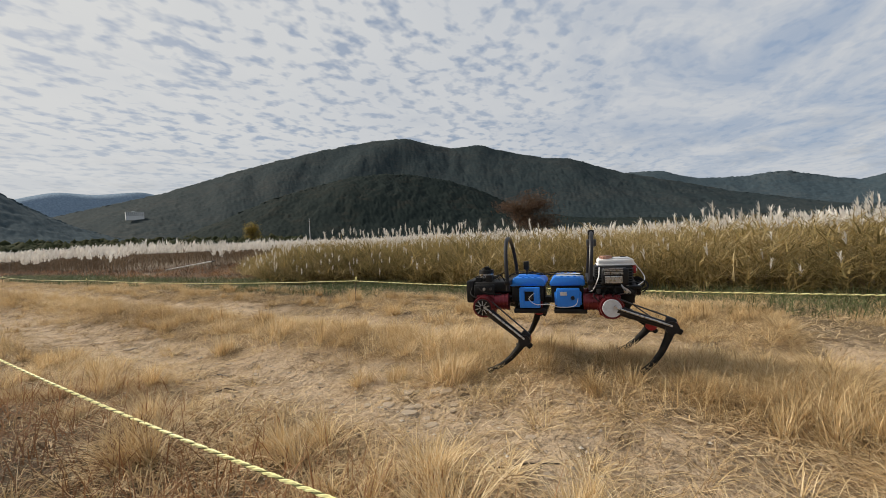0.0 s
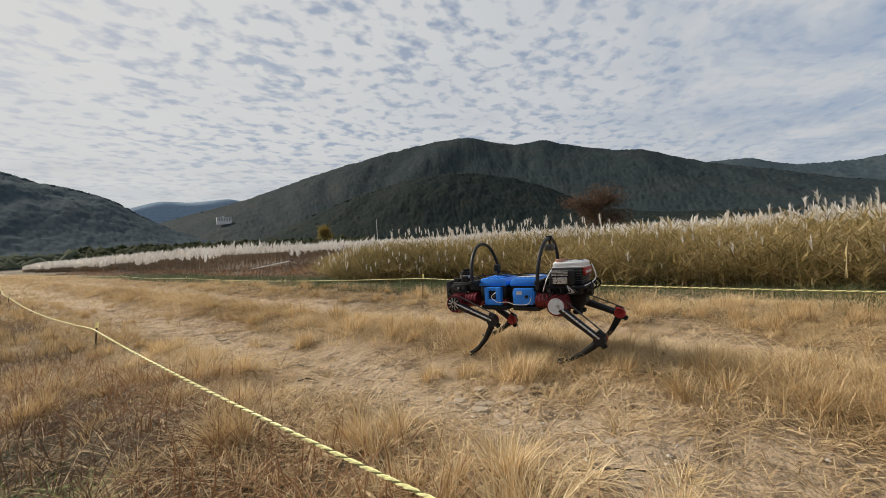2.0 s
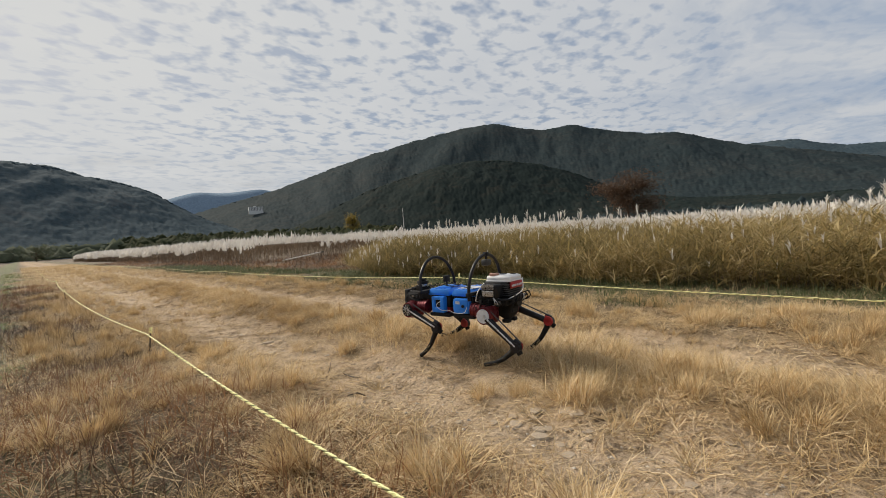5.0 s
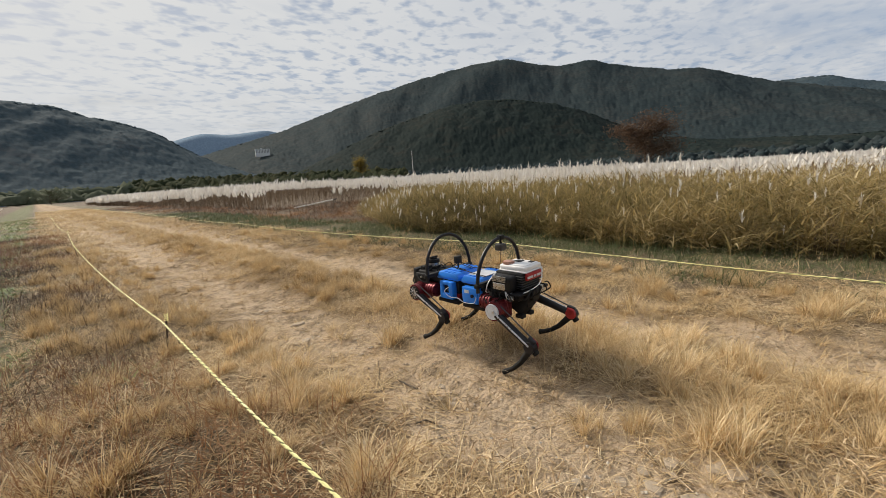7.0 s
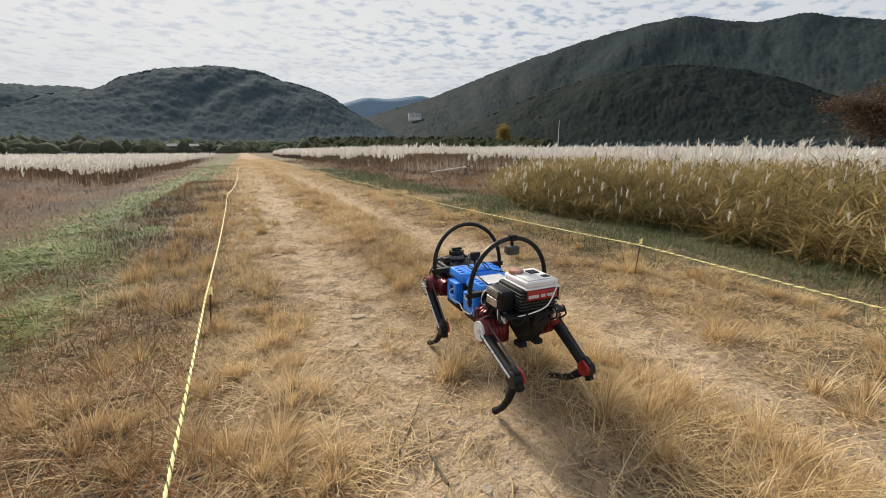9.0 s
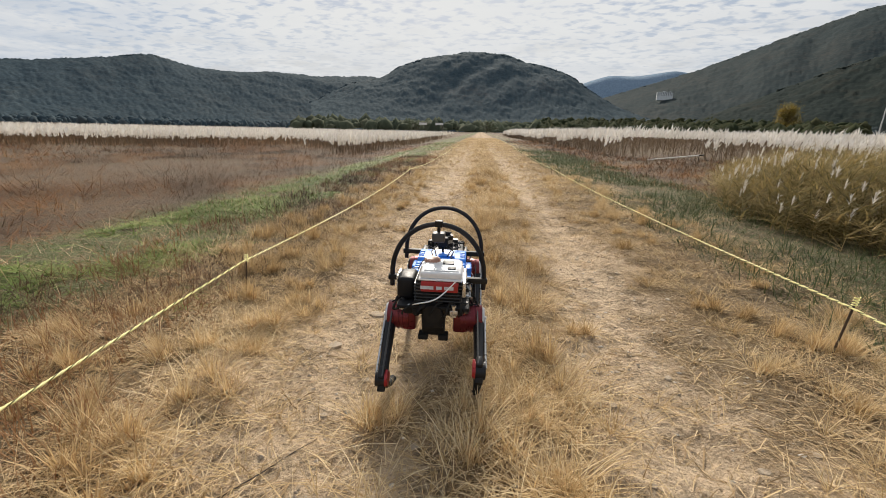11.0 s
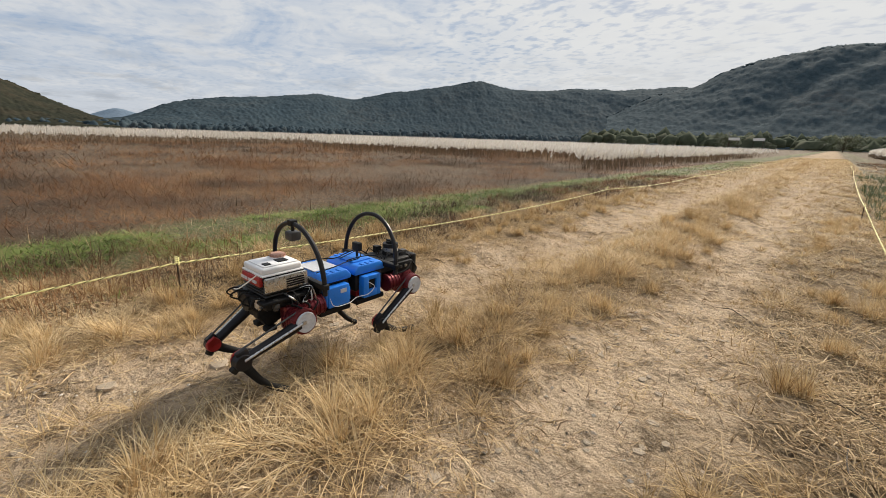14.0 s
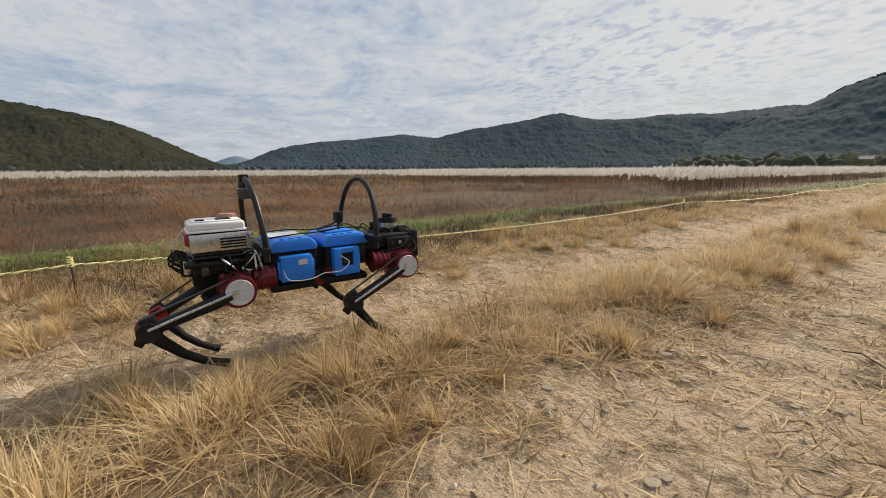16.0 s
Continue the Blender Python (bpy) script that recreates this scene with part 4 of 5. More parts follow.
# ---------------------------------------------------------------- trees and built things far off
def tree(name, label, x, y, tall, spread, leaf, seed, count=2600):
    rng = np.random.default_rng(seed)
    base = tagged(new(name), label, "tree")
    base.matrix_basis = Matrix.Translation((x, y, float(rise(x, y))))
    bm = bmesh.new()
    tube(bm, [(0, 0, -0.3), (0.02 * tall, 0, tall * 0.2), (-0.01 * tall, 0.01 * tall, tall * 0.45), (0.02 * tall, 0, tall * 0.8)],
         [tall * 0.028, tall * 0.02, tall * 0.014, tall * 0.004], 8)
    ends = []
    for i in range(26):
        a, z = rng.uniform(0, math.tau), tall * rng.uniform(0.06, 0.72)
        r = spread * 0.5 * rng.uniform(0.5, 1.0) * (1.0 - 0.45 * z / tall)
        top = z + tall * rng.uniform(0.1, 0.3)
        mid = Vector((math.cos(a) * r * 0.5, math.sin(a) * r * 0.5, (z + top) / 2 + tall * 0.02))
        end = Vector((math.cos(a) * r, math.sin(a) * r, min(top, tall * 0.97)))
        tube(bm, [(0, 0, z), mid, end], [tall * 0.009, tall * 0.006, tall * 0.002], 5)
        ends += [mid, end, (mid + end) / 2]
    ends.append(Vector((0, 0, tall * 0.9)))
    part("trunk", bm, BARK, base)
    pick = rng.integers(0, len(ends), count)
    c = np.array([e[:] for e in ends])[pick] + rng.normal(0, 1, (count, 3)) * np.array([spread * 0.10, spread * 0.10, tall * 0.06])
    c[:, 2] = np.clip(c[:, 2], tall * 0.04, tall)
    v, f = blades(rng, c, rng.uniform(0.02, 0.042, count) * tall, rng.uniform(0.012, 0.026, count) * tall, rng.uniform(0.3, 2.5, count), 0.5)
    crown = soup("crown", v, f, leaf)
    crown.parent = base


def spot(az, d, z=0.0):
    w = aim(az)
    return HOME.x + w.x * d, HOME.y + w.y * d


tree("rust_tree", "broad tree with rust-brown autumn leaves", *spot(-71.2, 175), 20.5, 28, RUST, 3, 9000)
tree("yellow_tree", "small tree with yellow autumn leaves", *spot(-33.9, 330), 22, 12, YELLOW_LEAF, 4, 3600)
tree("bushy_tree", "low pale green tree at the end of the road", *spot(-1.0, 260), 8, 17, BUSH, 6, 4200)
tree("bushy_tree", "low pale green tree at the end of the road", *spot(8.5, 290), 9, 15, BUSH, 8, 4200)


def utility_pole():
    x, y = spot(-41.0, 200)
    base = tagged(new("utility_pole"), "grey concrete utility pole with cross arms beyond the reeds", "pole")
    base.matrix_basis = Matrix.Translation((x, y, float(rise(x, y))))
    bm = bmesh.new()
    rod(bm, (0, 0, -0.5), (0, 0, 14.5), 0.22, 0.14, 10)
    part("pole", bm, CONCRETE, base)
    for z in (13.6, 12.6):
        bm = bmesh.new()
        box(bm, -1.1, 1.1, -0.06, 0.06, z, z + 0.14, 0.02)
        part("cross_arm", bm, IRON, base)


def hillside_block():
    w, d = aim(-21.9), 985
    base = tagged(new("white_building"), "white flat-roofed building on the wooded hillside", "building")
    z0 = 76.0
    base.matrix_basis = Matrix.Translation((HOME.x + w.x * d, HOME.y + w.y * d, z0)) @ Matrix.Rotation(radians(-15), 4, "Z") @ Matrix.Diagonal((0.72, 0.72, 0.62, 1))
    bm = bmesh.new()
    box(bm, -20, 20, -6, 6, -12, 13, 0.1)
    part("wall", bm, CONCRETE, base)
    bm = bmesh.new()
    box(bm, -20.4, 20.4, -6.4, 6.4, 13.0, 13.8, 0.1)
    box(bm, -6, 0, -3, 3, 13.8, 16.5, 0.1)
    part("roof", bm, CONCRETE, base)
    for j in range(4):
        for i in range(9):
            bm = bmesh.new()
            box(bm, -18.5 + i * 4.3, -16.2 + i * 4.3, -6.12, -5.9, 1.0 + j * 3.1, 2.6 + j * 3.1)
            # grey instead of dark glass: distance haze put into the pane colour
            part("window", bm, GREY, base)
    for az, d2, s in ((-18.6, 1000, 5.0), (-17.2, 960, 4.0), (-16.2, 940, 4.0)):
        w2 = aim(az)
        shed = tagged(new("farm_house"), "small white farm house below the hill", "house")
        shed.matrix_basis = Matrix.Translation((HOME.x + w2.x * d2, HOME.y + w2.y * d2, 46.0))
        bm = bmesh.new()
        box(bm, -s * 1.6, s * 1.6, -s, s, -6, s, 0.1)
        part("wall", bm, CONCRETE, shed)
        bm = bmesh.new()
        profile(bm, [(-s * 1.1, s), (s * 1.1, s), (0, s * 1.7)], -s * 1.7, s * 1.7)
        part("roof", bm, GREY, shed)


def sign_boards():
    for az in (7.3, 5.1):
        x, y = spot(az, 120)
        base = tagged(new("sign_board"), "low white board on two posts across the field", "sign")
        base.matrix_basis = Matrix.Translation((x, y, float(rise(x, y)))) @ Matrix.Rotation(radians(az), 4, "Z")
        bm = bmesh.new()
        box(bm, -1.1, 1.1, -0.03, 0.03, 2.75, 3.35, 0.01)
        part("board", bm, WHITE, base)
        for sx in (-0.9, 0.9):
            bm = bmesh.new()
            rod(bm, (sx, 0, -0.2), (sx, 0, 2.75), 0.05, seg=8)
            part("post", bm, IRON, base)


utility_pole()
hillside_block()
sign_boards()


# ---------------------------------------------------------------- ropes and stakes
def hang(a, b, sag, steps):
    a, b = Vector(a), Vector(b)
    return [a.lerp(b, i / steps) - Vector((0, 0, sag * 4 * (i / steps) * (1 - i / steps))) for i in range(steps + 1)]


def rope(label, posts, twist_to, sag):
    """A laid rope of three strands from stake to stake; far off the strands run straight."""
    base = tagged(new("boundary_rope"), label, "rope")
    line = []
    for a, b in zip(posts, posts[1:]):
        near = min(a[1], b[1]) < twist_to
        steps = max(int((Vector(b) - Vector(a)).length / (0.018 if near else 0.25)), 4)
        seg = hang(a, b, sag * (Vector(b) - Vector(a)).length, steps)
        line += seg if not line else seg[1:]
    run, phase = 0.0, []
    for i, p in enumerate(line):
        run += (p - line[i - 1]).length if i else 0.0
        phase.append(run / 0.075 * math.tau)
    for j, mat in enumerate((ROPE_Y, ROPE_Y, ROPE_D)):
        bm = bmesh.new()
        pts = []
        for p, ph in zip(line, phase):
            a = ph + j * math.tau / 3 if p.y < twist_to else j * math.tau / 3
            pts.append(p + Vector((math.cos(a), 0, math.sin(a))) * 0.0032)
        tube(bm, pts, 0.0026 if mat is ROPE_D else 0.0042, 5)
        part("strand", bm, mat, base, "dark strand" if mat is ROPE_D else "yellow strand", smooth=True)


def stake(x, y, tall, lean):
    z = float(rise(x, y))
    base = tagged(new("rope_stake"), "thin rusty iron stake holding the yellow rope", "stake", "stakes along the ropes")
    base.matrix_basis = Matrix.Translation((x, y, z)) @ Matrix.Rotation(radians(lean), 4, "Y")
    bm = bmesh.new()
    rod(bm, (0, 0, -0.06), (0, 0, tall), 0.006, seg=8)
    part("rod", bm, IRON, base)
    bm = bmesh.new()
    tube(bm, [(0.012 * math.cos(a), 0.012 * math.sin(a), tall - 0.012 + 0.0018 * i) for i, a in enumerate(np.linspace(0, 4 * math.tau, 33))], 0.0035, 5)
    part("knot", bm, ROPE_Y, base, "rope knot round the stake")


LEFT_POSTS = [(-0.05, -14.0, 0.25), (0.02, -6.8, 0.24), (0.0, 0.0, 0.25), (-0.08, 7.7, 0.225), (0.08, 14.3, 0.2), (0.0, 22.0, 0.22), (0.1, 30.0, 0.2), (0.2, 40.0, 0.2)]
RIGHT_POSTS = [(3.65, -15.0, 0.28), (3.68, -7.6, 0.28), (3.71, -0.38, 0.30), (3.72, 9.37, 0.205), (3.78, 17.5, 0.22), (3.95, 27.0, 0.2), (4.1, 40.0, 0.2), (4.4, 62.0, 0.2)]
rope("yellow twisted rope strung low along the verge", LEFT_POSTS, 9.0, 0.010)
rope("yellow twisted rope strung low before the reeds", RIGHT_POSTS, 9.0, 0.006)
for i, (px, py, pz) in enumerate(LEFT_POSTS + RIGHT_POSTS):
    stake(px, py, pz - float(rise(px, py)) + 0.012, (4, -5, 6, -3)[i % 4])


# ---------------------------------------------------------------- small things on the ground
def stones():
    rng = np.random.default_rng(67)
    shapes = []
    for i in range(5):
        bm = bmesh.new()
        bmesh.ops.create_icosphere(bm, subdivisions=2, radius=1.0)
        for v in bm.verts:
            d = v.co.normalized()
            k = 1 + 0.28 * noise.noise(d * 1.7 + Vector((i * 3.1, 0, 0))) + 0.10 * noise.noise(d * 5 + Vector((0, i * 2.0, 0)))
            v.co = Vector((d.x * k, d.y * k * 0.75, min(max(d.z * k, -0.5), 0.55) * 0.42))
        me = bpy.data.meshes.new("stone")
        bm.to_mesh(me)
        bm.free()
        me.materials.append(STONE)
        shapes.append(me)
    spots = [(1.11 + rng.normal(0, 0.16), -3.31 + rng.normal(0, 0.13), rng.uniform(0.02, 0.055)) for _ in range(20)]
    spots += [(rng.normal(2.6, 0.35), rng.uniform(-1.5, 3), rng.uniform(0.008, 0.028)) for _ in range(90)]
    spots += [(rng.normal(0.95, 0.3), rng.uniform(-4.5, 3), rng.uniform(0.008, 0.03)) for _ in range(70)]
    spots += [(1.0, -0.1, 0.06), (0.85, -0.55, 0.05), (2.35, 0.15, 0.04), (2.25, -0.2, 0.035)]
    for i, (x, y, s) in enumerate(spots):
        ob = new("stone", shapes[i % 5])
        ob.matrix_basis = Matrix.Translation((x, y, float(rise(x, y)) - s * 0.03)) @ Matrix.Rotation(rng.uniform(0, math.tau), 4, "Z") @ Matrix.Diagonal((s, s, s, 1))
        tagged(ob, "pale flat stone half sunk in the track", "stone", "stones on the track")


def gravel():
    """Crumbs of stone and dry clods in the wheel ruts."""
    rng = np.random.default_rng(97)
    k = 5200
    x = np.where(rng.uniform(0, 1, k) < 0.55, rng.normal(2.62, 0.36, k), rng.normal(0.97, 0.30, k))
    y = -5.0 + 12.5 * rng.uniform(0, 1, k) ** 1.1
    keep = rng.uniform(0, 1, k) < np.clip((cell(x, y, 1.9, 35.0) - 0.33) * 5, 0.1, 1)
    x, y = x[keep], y[keep]
    k = len(x)
    size = 0.004 + 0.012 * rng.uniform(0, 1, k) ** 3
    form = np.array([(1, 0, 0), (0.2, 1, 0), (-1, 0.2, 0), (-0.1, -1, 0), (0.1, 0, 0.75), (0, 0, -0.5)], float)
    v = form[None] * size[:, None, None] * rng.uniform(0.6, 1.3, (k, 6, 1)) * np.array([1.0, 0.8, 0.8])
    a = rng.uniform(0, math.tau, k)
    c, sn = np.cos(a)[:, None], np.sin(a)[:, None]
    v = np.stack([v[..., 0] * c - v[..., 1] * sn, v[..., 0] * sn + v[..., 1] * c, v[..., 2]], -1) + np.stack([x, y, rise(x, y) + size * 0.15], -1)[:, None]
    f = np.array([(0, 1, 4), (1, 2, 4), (2, 3, 4), (3, 0, 4), (1, 0, 5), (2, 1, 5), (3, 2, 5), (0, 3, 5)])
    tagged(soup("gravel", v.reshape(-1, 3), (f[None] + (np.arange(k) * 6)[:, None, None]).reshape(-1, 3), PEBBLE), "grey and tan stone crumbs in the wheel ruts", "gravel", kind="stuff")


def white_pole():
    a, b = Vector((10.35, 19.85, 0.0)), Vector((11.94, 18.03, 0.07))
    base = tagged(new("white_pole"), "long white plastic pole lying in the grass", "pole")
    bm = bmesh.new()
    a.z = float(rise(a.x, a.y)) + 0.03
    b.z = 0.30
    rod(bm, a, b, 0.028, seg=12)
    part("tube", bm, PIPE, base)
    bm = bmesh.new()
    d = (b - a).normalized()
    rod(bm, b, b + d * 0.18, 0.033, seg=12)
    part("end_cap", bm, BLACK, base, "dark end cap")
    bm = bmesh.new()
    rod(bm, (b.x, b.y, float(rise(b.x, b.y)) - 0.05), (b.x, b.y, b.z - 0.02), 0.02, seg=8)
    part("prop", bm, IRON, base, "short prop under the end")


def twig(pts, r, label):
    base = tagged(new("dry_twig"), label, "twig", "twigs on the track")
    bm = bmesh.new()
    line = [(x, y, float(rise(x, y)) + r * 0.9 + lift) for x, y, lift in pts]
    tube(bm, line, [r, r * 0.9, r * 0.7, r * 0.3][:len(line)], 6)
    part("stem", bm, BARK, base)


def twigs():
    rng = np.random.default_rng(73)
    twig([(0.78, -1.66, 0.0), (0.90, -1.50, 0.008), (0.98, -1.38, 0.0), (1.04, -1.29, 0.01)], 0.0035, "thin dark stick lying in the straw")
    for i in range(22):
        x, y = (rng.uniform(2.9, 4.0), rng.uniform(-1.0, 6.0)) if i < 14 else (rng.uniform(-0.4, 3.4), rng.uniform(-4.0, 3.0))
        a, k = rng.uniform(0, math.tau), rng.uniform(0.05, 0.14)
        b = a + rng.normal(0, 0.4)
        p1 = (x + math.cos(a) * k, y + math.sin(a) * k)
        twig([(x, y, 0.0), (*p1, 0.012), (p1[0] + math.cos(b) * k, p1[1] + math.sin(b) * k, 0.0)], rng.uniform(0.003, 0.006), "short dry twig on the track")


stones()
gravel()
white_pole()
twigs()


# ---------------------------------------------------------------- the walking robot
HIP_X, HIP_Y, HIP_Z = 0.205, 0.362, 0.363
THIGH, SHANK = 0.308, 0.295
LEGS = {}


def hoop(bm, y, top, lean):
    half, low = 0.222, 0.515
    pts = [(-half, y, low - 0.05)]
    for a in np.linspace(180, 0, 29):
        pts.append((half * math.cos(radians(a)), y + lean * math.sin(radians(a)), low + (top - low) * math.sin(radians(a)) ** 0.92))
    pts.append((half, y, low - 0.05))
    tube(bm, pts, 0.0118, 10)


def wire(parent, pts, mat, r=0.003, label=""):
    bm = bmesh.new()
    fine = []
    P = [Vector(p) for p in pts]
    P = [P[0]] + P + [P[-1]]
    for i in range(1, len(P) - 2):
        for u in np.linspace(0, 1, 8, endpoint=(i == len(P) - 3)):
            a, b, c, d = P[i - 1:i + 3]
            fine.append(0.5 * ((2 * b) + (c - a) * u + (2 * a - 5 * b + 4 * c - d) * u * u + (3 * b - a - 3 * c + d) * u ** 3))
    tube(bm, fine, r, 6)
    part("cable", bm, mat, parent, label, smooth=True)


def power_pack(robot, y0, y1, nose):
    """One of the two generators on the back: a dark body under a rounded blue cap, a blue box at each side, a belly tray."""
    bm = bmesh.new()
    box(bm, -0.118, 0.118, y0 + 0.006, y1 - 0.006, 0.385, 0.482, 0.006)
    pack = part("power_pack", bm, BLACK, robot, "dark power pack under a blue plastic cap", smooth=True)
    bm = bmesh.new()
    profile(bm, [(y0 - 0.004, 0.478), (y1 + 0.002, 0.478), (y1, 0.505), (y1 - 0.028, 0.533), (y0 + 0.022, 0.530), (y0 - 0.004, 0.508)], -0.134, 0.134, 0.010)
    part("cap", bm, BLUE, pack, "rounded blue plastic cap", smooth=True)
    for s in (-1, 1):
        a, b = y0 + 0.028, y1 - (0.058 if nose else 0.036)
        out, inn = s * 0.166, s * 0.119
        lo, hi = (0.352, 0.474) if nose else (0.358, 0.466)
        bm = bmesh.new()
        if nose:
            # a square frame round a dark recess
            x0, x1 = sorted((inn, out))
            box(bm, x0, x1, a, a + 0.036, lo, hi, 0.005)
            box(bm, x0, x1, b - 0.030, b, lo, hi, 0.005)
            box(bm, x0, x1, a + 0.030, b - 0.025, lo, lo + 0.040, 0.004)
            box(bm, x0, x1, a + 0.030, b - 0.025, hi - 0.024, hi, 0.004)
            panel = part("side_box", bm, BLUE, pack, "blue side box with a square dark recess", smooth=True)
            bm = bmesh.new()
            box(bm, *sorted((inn, s * 0.150)), a + 0.034, b - 0.028, lo + 0.038, hi - 0.022)
            part("recess", bm, BLACK, panel, "dark recess")
            bm = bmesh.new()
            box(bm, *sorted((s * 0.1505, s * 0.156)), a + 0.044, a + 0.060, lo + 0.050, lo + 0.066, 0.002)
            part("socket", bm, GREY, panel)
        else:
            box(bm, *sorted((inn, out)), a, b, lo, hi, 0.007)
            box(bm, *sorted((inn, s * 0.158)), a - 0.010, b + 0.010, lo + 0.012, hi - 0.02, 0.005)
            panel = part("side_box", bm, BLUE, pack, "blue side box", smooth=True)
            bm = bmesh.new()
            box(bm, *sorted((s * 0.1662, s * 0.1685)), b - 0.060, b - 0.022, hi - 0.040, hi - 0.018, 0.002)
            part("badge", bm, DISC, panel, "small pale badge")
            if s < 0:
                bm = bmesh.new()
                rod(bm, (s * 0.166, a + 0.040, lo + 0.055), (s * 0.176, a + 0.040, lo + 0.055), 0.011, seg=14)
                part("knob", bm, BLACK, panel)
        bm = bmesh.new()
        box(bm, *sorted((s * 0.119, s * 0.130)), y0 + 0.02, y1 - 0.03, 0.474, 0.480)
        part("seam", bm, BLACK, pack)
    bm = bmesh.new()
    if nose:
        box(bm, -0.070, 0.070, y0 + 0.030, y1 - 0.045, 0.531, 0.5385, 0.003)
    else:
        box(bm, -0.095, 0.060, y0 + 0.020, y1 - 0.035, 0.531, 0.5355, 0.002)
    part("lid", bm, BLUE if nose else DISC, pack, "raised blue lid" if nose else "white sheet taped on top")
    for i in range(3):
        for s in (-1, 1):
            bm = bmesh.new()
            yy = y0 + 0.045 + i * 0.036
            box(bm, *sorted((s * 0.100, s * 0.128)), yy, yy + 0.018, 0.522, 0.5365, 0.004)
            part("rib", bm, BLUE, pack)
    bm = bmesh.new()
    box(bm, -0.150, 0.150, y0 - 0.010, y1 - 0.020, 0.318, 0.346, 0.006)
    part("tray", bm, BLACK, robot, "black belly tray", smooth=True)
    bm = bmesh.new()
    box(bm, -0.105, 0.105, y0 + 0.02, y1 - 0.05, 0.346, 0.386, 0.004)
    part("spacer", bm, RED if nose else BLACK, robot)


def engine(robot):
    bm = bmesh.new()
    box(bm, -0.13, 0.13, -0.50, -0.28, 0.425, 0.470, 0.010)
    box(bm, -0.155, 0.155, -0.525, -0.27, 0.462, 0.478, 0.005)
    eng = part("engine", bm, BLACK, robot, "small petrol engine in black and grey", smooth=True)
    bm = bmesh.new()
    box(bm, -0.08, 0.115, -0.49, -0.285, 0.478, 0.585, 0.012)
    part("shroud", bm, BLACK, eng, "dark finned engine block", smooth=True)
    for i in range(6):
        bm = bmesh.new()
        box(bm, -0.086, 0.121, -0.495, -0.28, 0.488 + i * 0.015, 0.494 + i * 0.015, 0.002)
        part("fin", bm, GREY, eng)
    bm = bmesh.new()
    box(bm, -0.06, 0.118, -0.50, -0.305, 0.592, 0.624, 0.010, 3)
    box(bm, -0.045, 0.104, -0.485, -0.315, 0.624, 0.629, 0.003)
    box(bm, -0.065, 0.123, -0.505, -0.30, 0.586, 0.594, 0.003)
    part("fuel_tank", bm, WHITE, eng, "white fuel tank", smooth=True)
    bm = bmesh.new()
    rod(bm, (-0.02, -0.35, 0.624), (-0.02, -0.35, 0.643), 0.034, 0.031, 24)
    for i in range(14):
        a = i / 14 * math.tau
        rod(bm, (-0.02 + 0.034 * math.cos(a), -0.35 + 0.034 * math.sin(a), 0.627), (-0.02 + 0.034 * math.cos(a), -0.35 + 0.034 * math.sin(a), 0.640), 0.0035, seg=5)
    part("fuel_cap", bm, CAP, eng, "dull salmon fuel cap")
    for x0, x1, y0, y1 in ((0.03, 0.08, -0.40, -0.35), (0.055, 0.09, -0.47, -0.44)):
        bm = bmesh.new()
        box(bm, x0, x1, y0, y1, 0.627, 0.633, 0.002)
        part("tank_vent", bm, BLACK, eng)
    bm = bmesh.new()
    box(bm, -0.055, 0.105, -0.512, -0.492, 0.538, 0.584, 0.006)
    part("rear_panel", bm, RED, eng, "red rear panel with a worn label", smooth=True)
    for i, (a, b) in enumerate(((-0.055, 0.0), (0.012, 0.035), (0.045, 0.085))):
        bm = bmesh.new()
        box(bm, a, b, -0.5145, -0.511, 0.552, 0.566)
        part("label_bar", bm, DISC, eng)
    # exhaust box on one side, ribbed panel on the other
    bm = bmesh.new()
    box(bm, -0.165, -0.088, -0.46, -0.32, 0.480, 0.578, 0.016, 3)
    part("muffler", bm, BLACK, eng, "black metal muffler box", smooth=True)
    bm = bmesh.new()
    box(bm, -0.173, -0.164, -0.425, -0.335, 0.495, 0.535, 0.003)
    for i in range(4):
        box(bm, -0.172, -0.164, -0.43, -0.33, 0.545 + i * 0.009, 0.550 + i * 0.009)
    part("guard", bm, SILVER, eng, "bare metal heat guard")
    bm = bmesh.new()
    box(bm, 0.122, 0.138, -0.50, -0.29, 0.515, 0.582, 0.004)
    part("side_cover", bm, SILVER, eng, "bare metal side cover", smooth=True)
    for i in range(4):
        bm = bmesh.new()
        box(bm, 0.137, 0.141, -0.40, -0.31, 0.525 + i * 0.011, 0.531 + i * 0.011)
        part("slot", bm, BLACK, eng)
    bm = bmesh.new()
    rod(bm, (0.0, -0.490, 0.445), (0.0, -0.535, 0.445), 0.045, 0.040, 24)
    part("starter_cover", bm, BLACK, eng, smooth=True)
    wire(eng, [(-0.10, -0.31, 0.58), (-0.17, -0.30, 0.53), (-0.16, -0.27, 0.46), (-0.10, -0.25, 0.44)], WHITE, 0.0035, "pale fuel hose")
    wire(eng, [(0.10, -0.515, 0.60), (0.02, -0.555, 0.53), (-0.06, -0.55, 0.50), (-0.12, -0.50, 0.47)], WHITE, 0.003, "pale hose")
    for i in range(5):
        wire(eng, [(-0.13 + 0.06 * i, -0.53, 0.44), (-0.12 + 0.06 * i, -0.56 - 0.01 * (i % 2), 0.47), (-0.08 + 0.05 * i, -0.545, 0.50), (-0.06 + 0.05 * i, -0.51, 0.49)], RUBBER, 0.004)
    rng = random.Random(5)
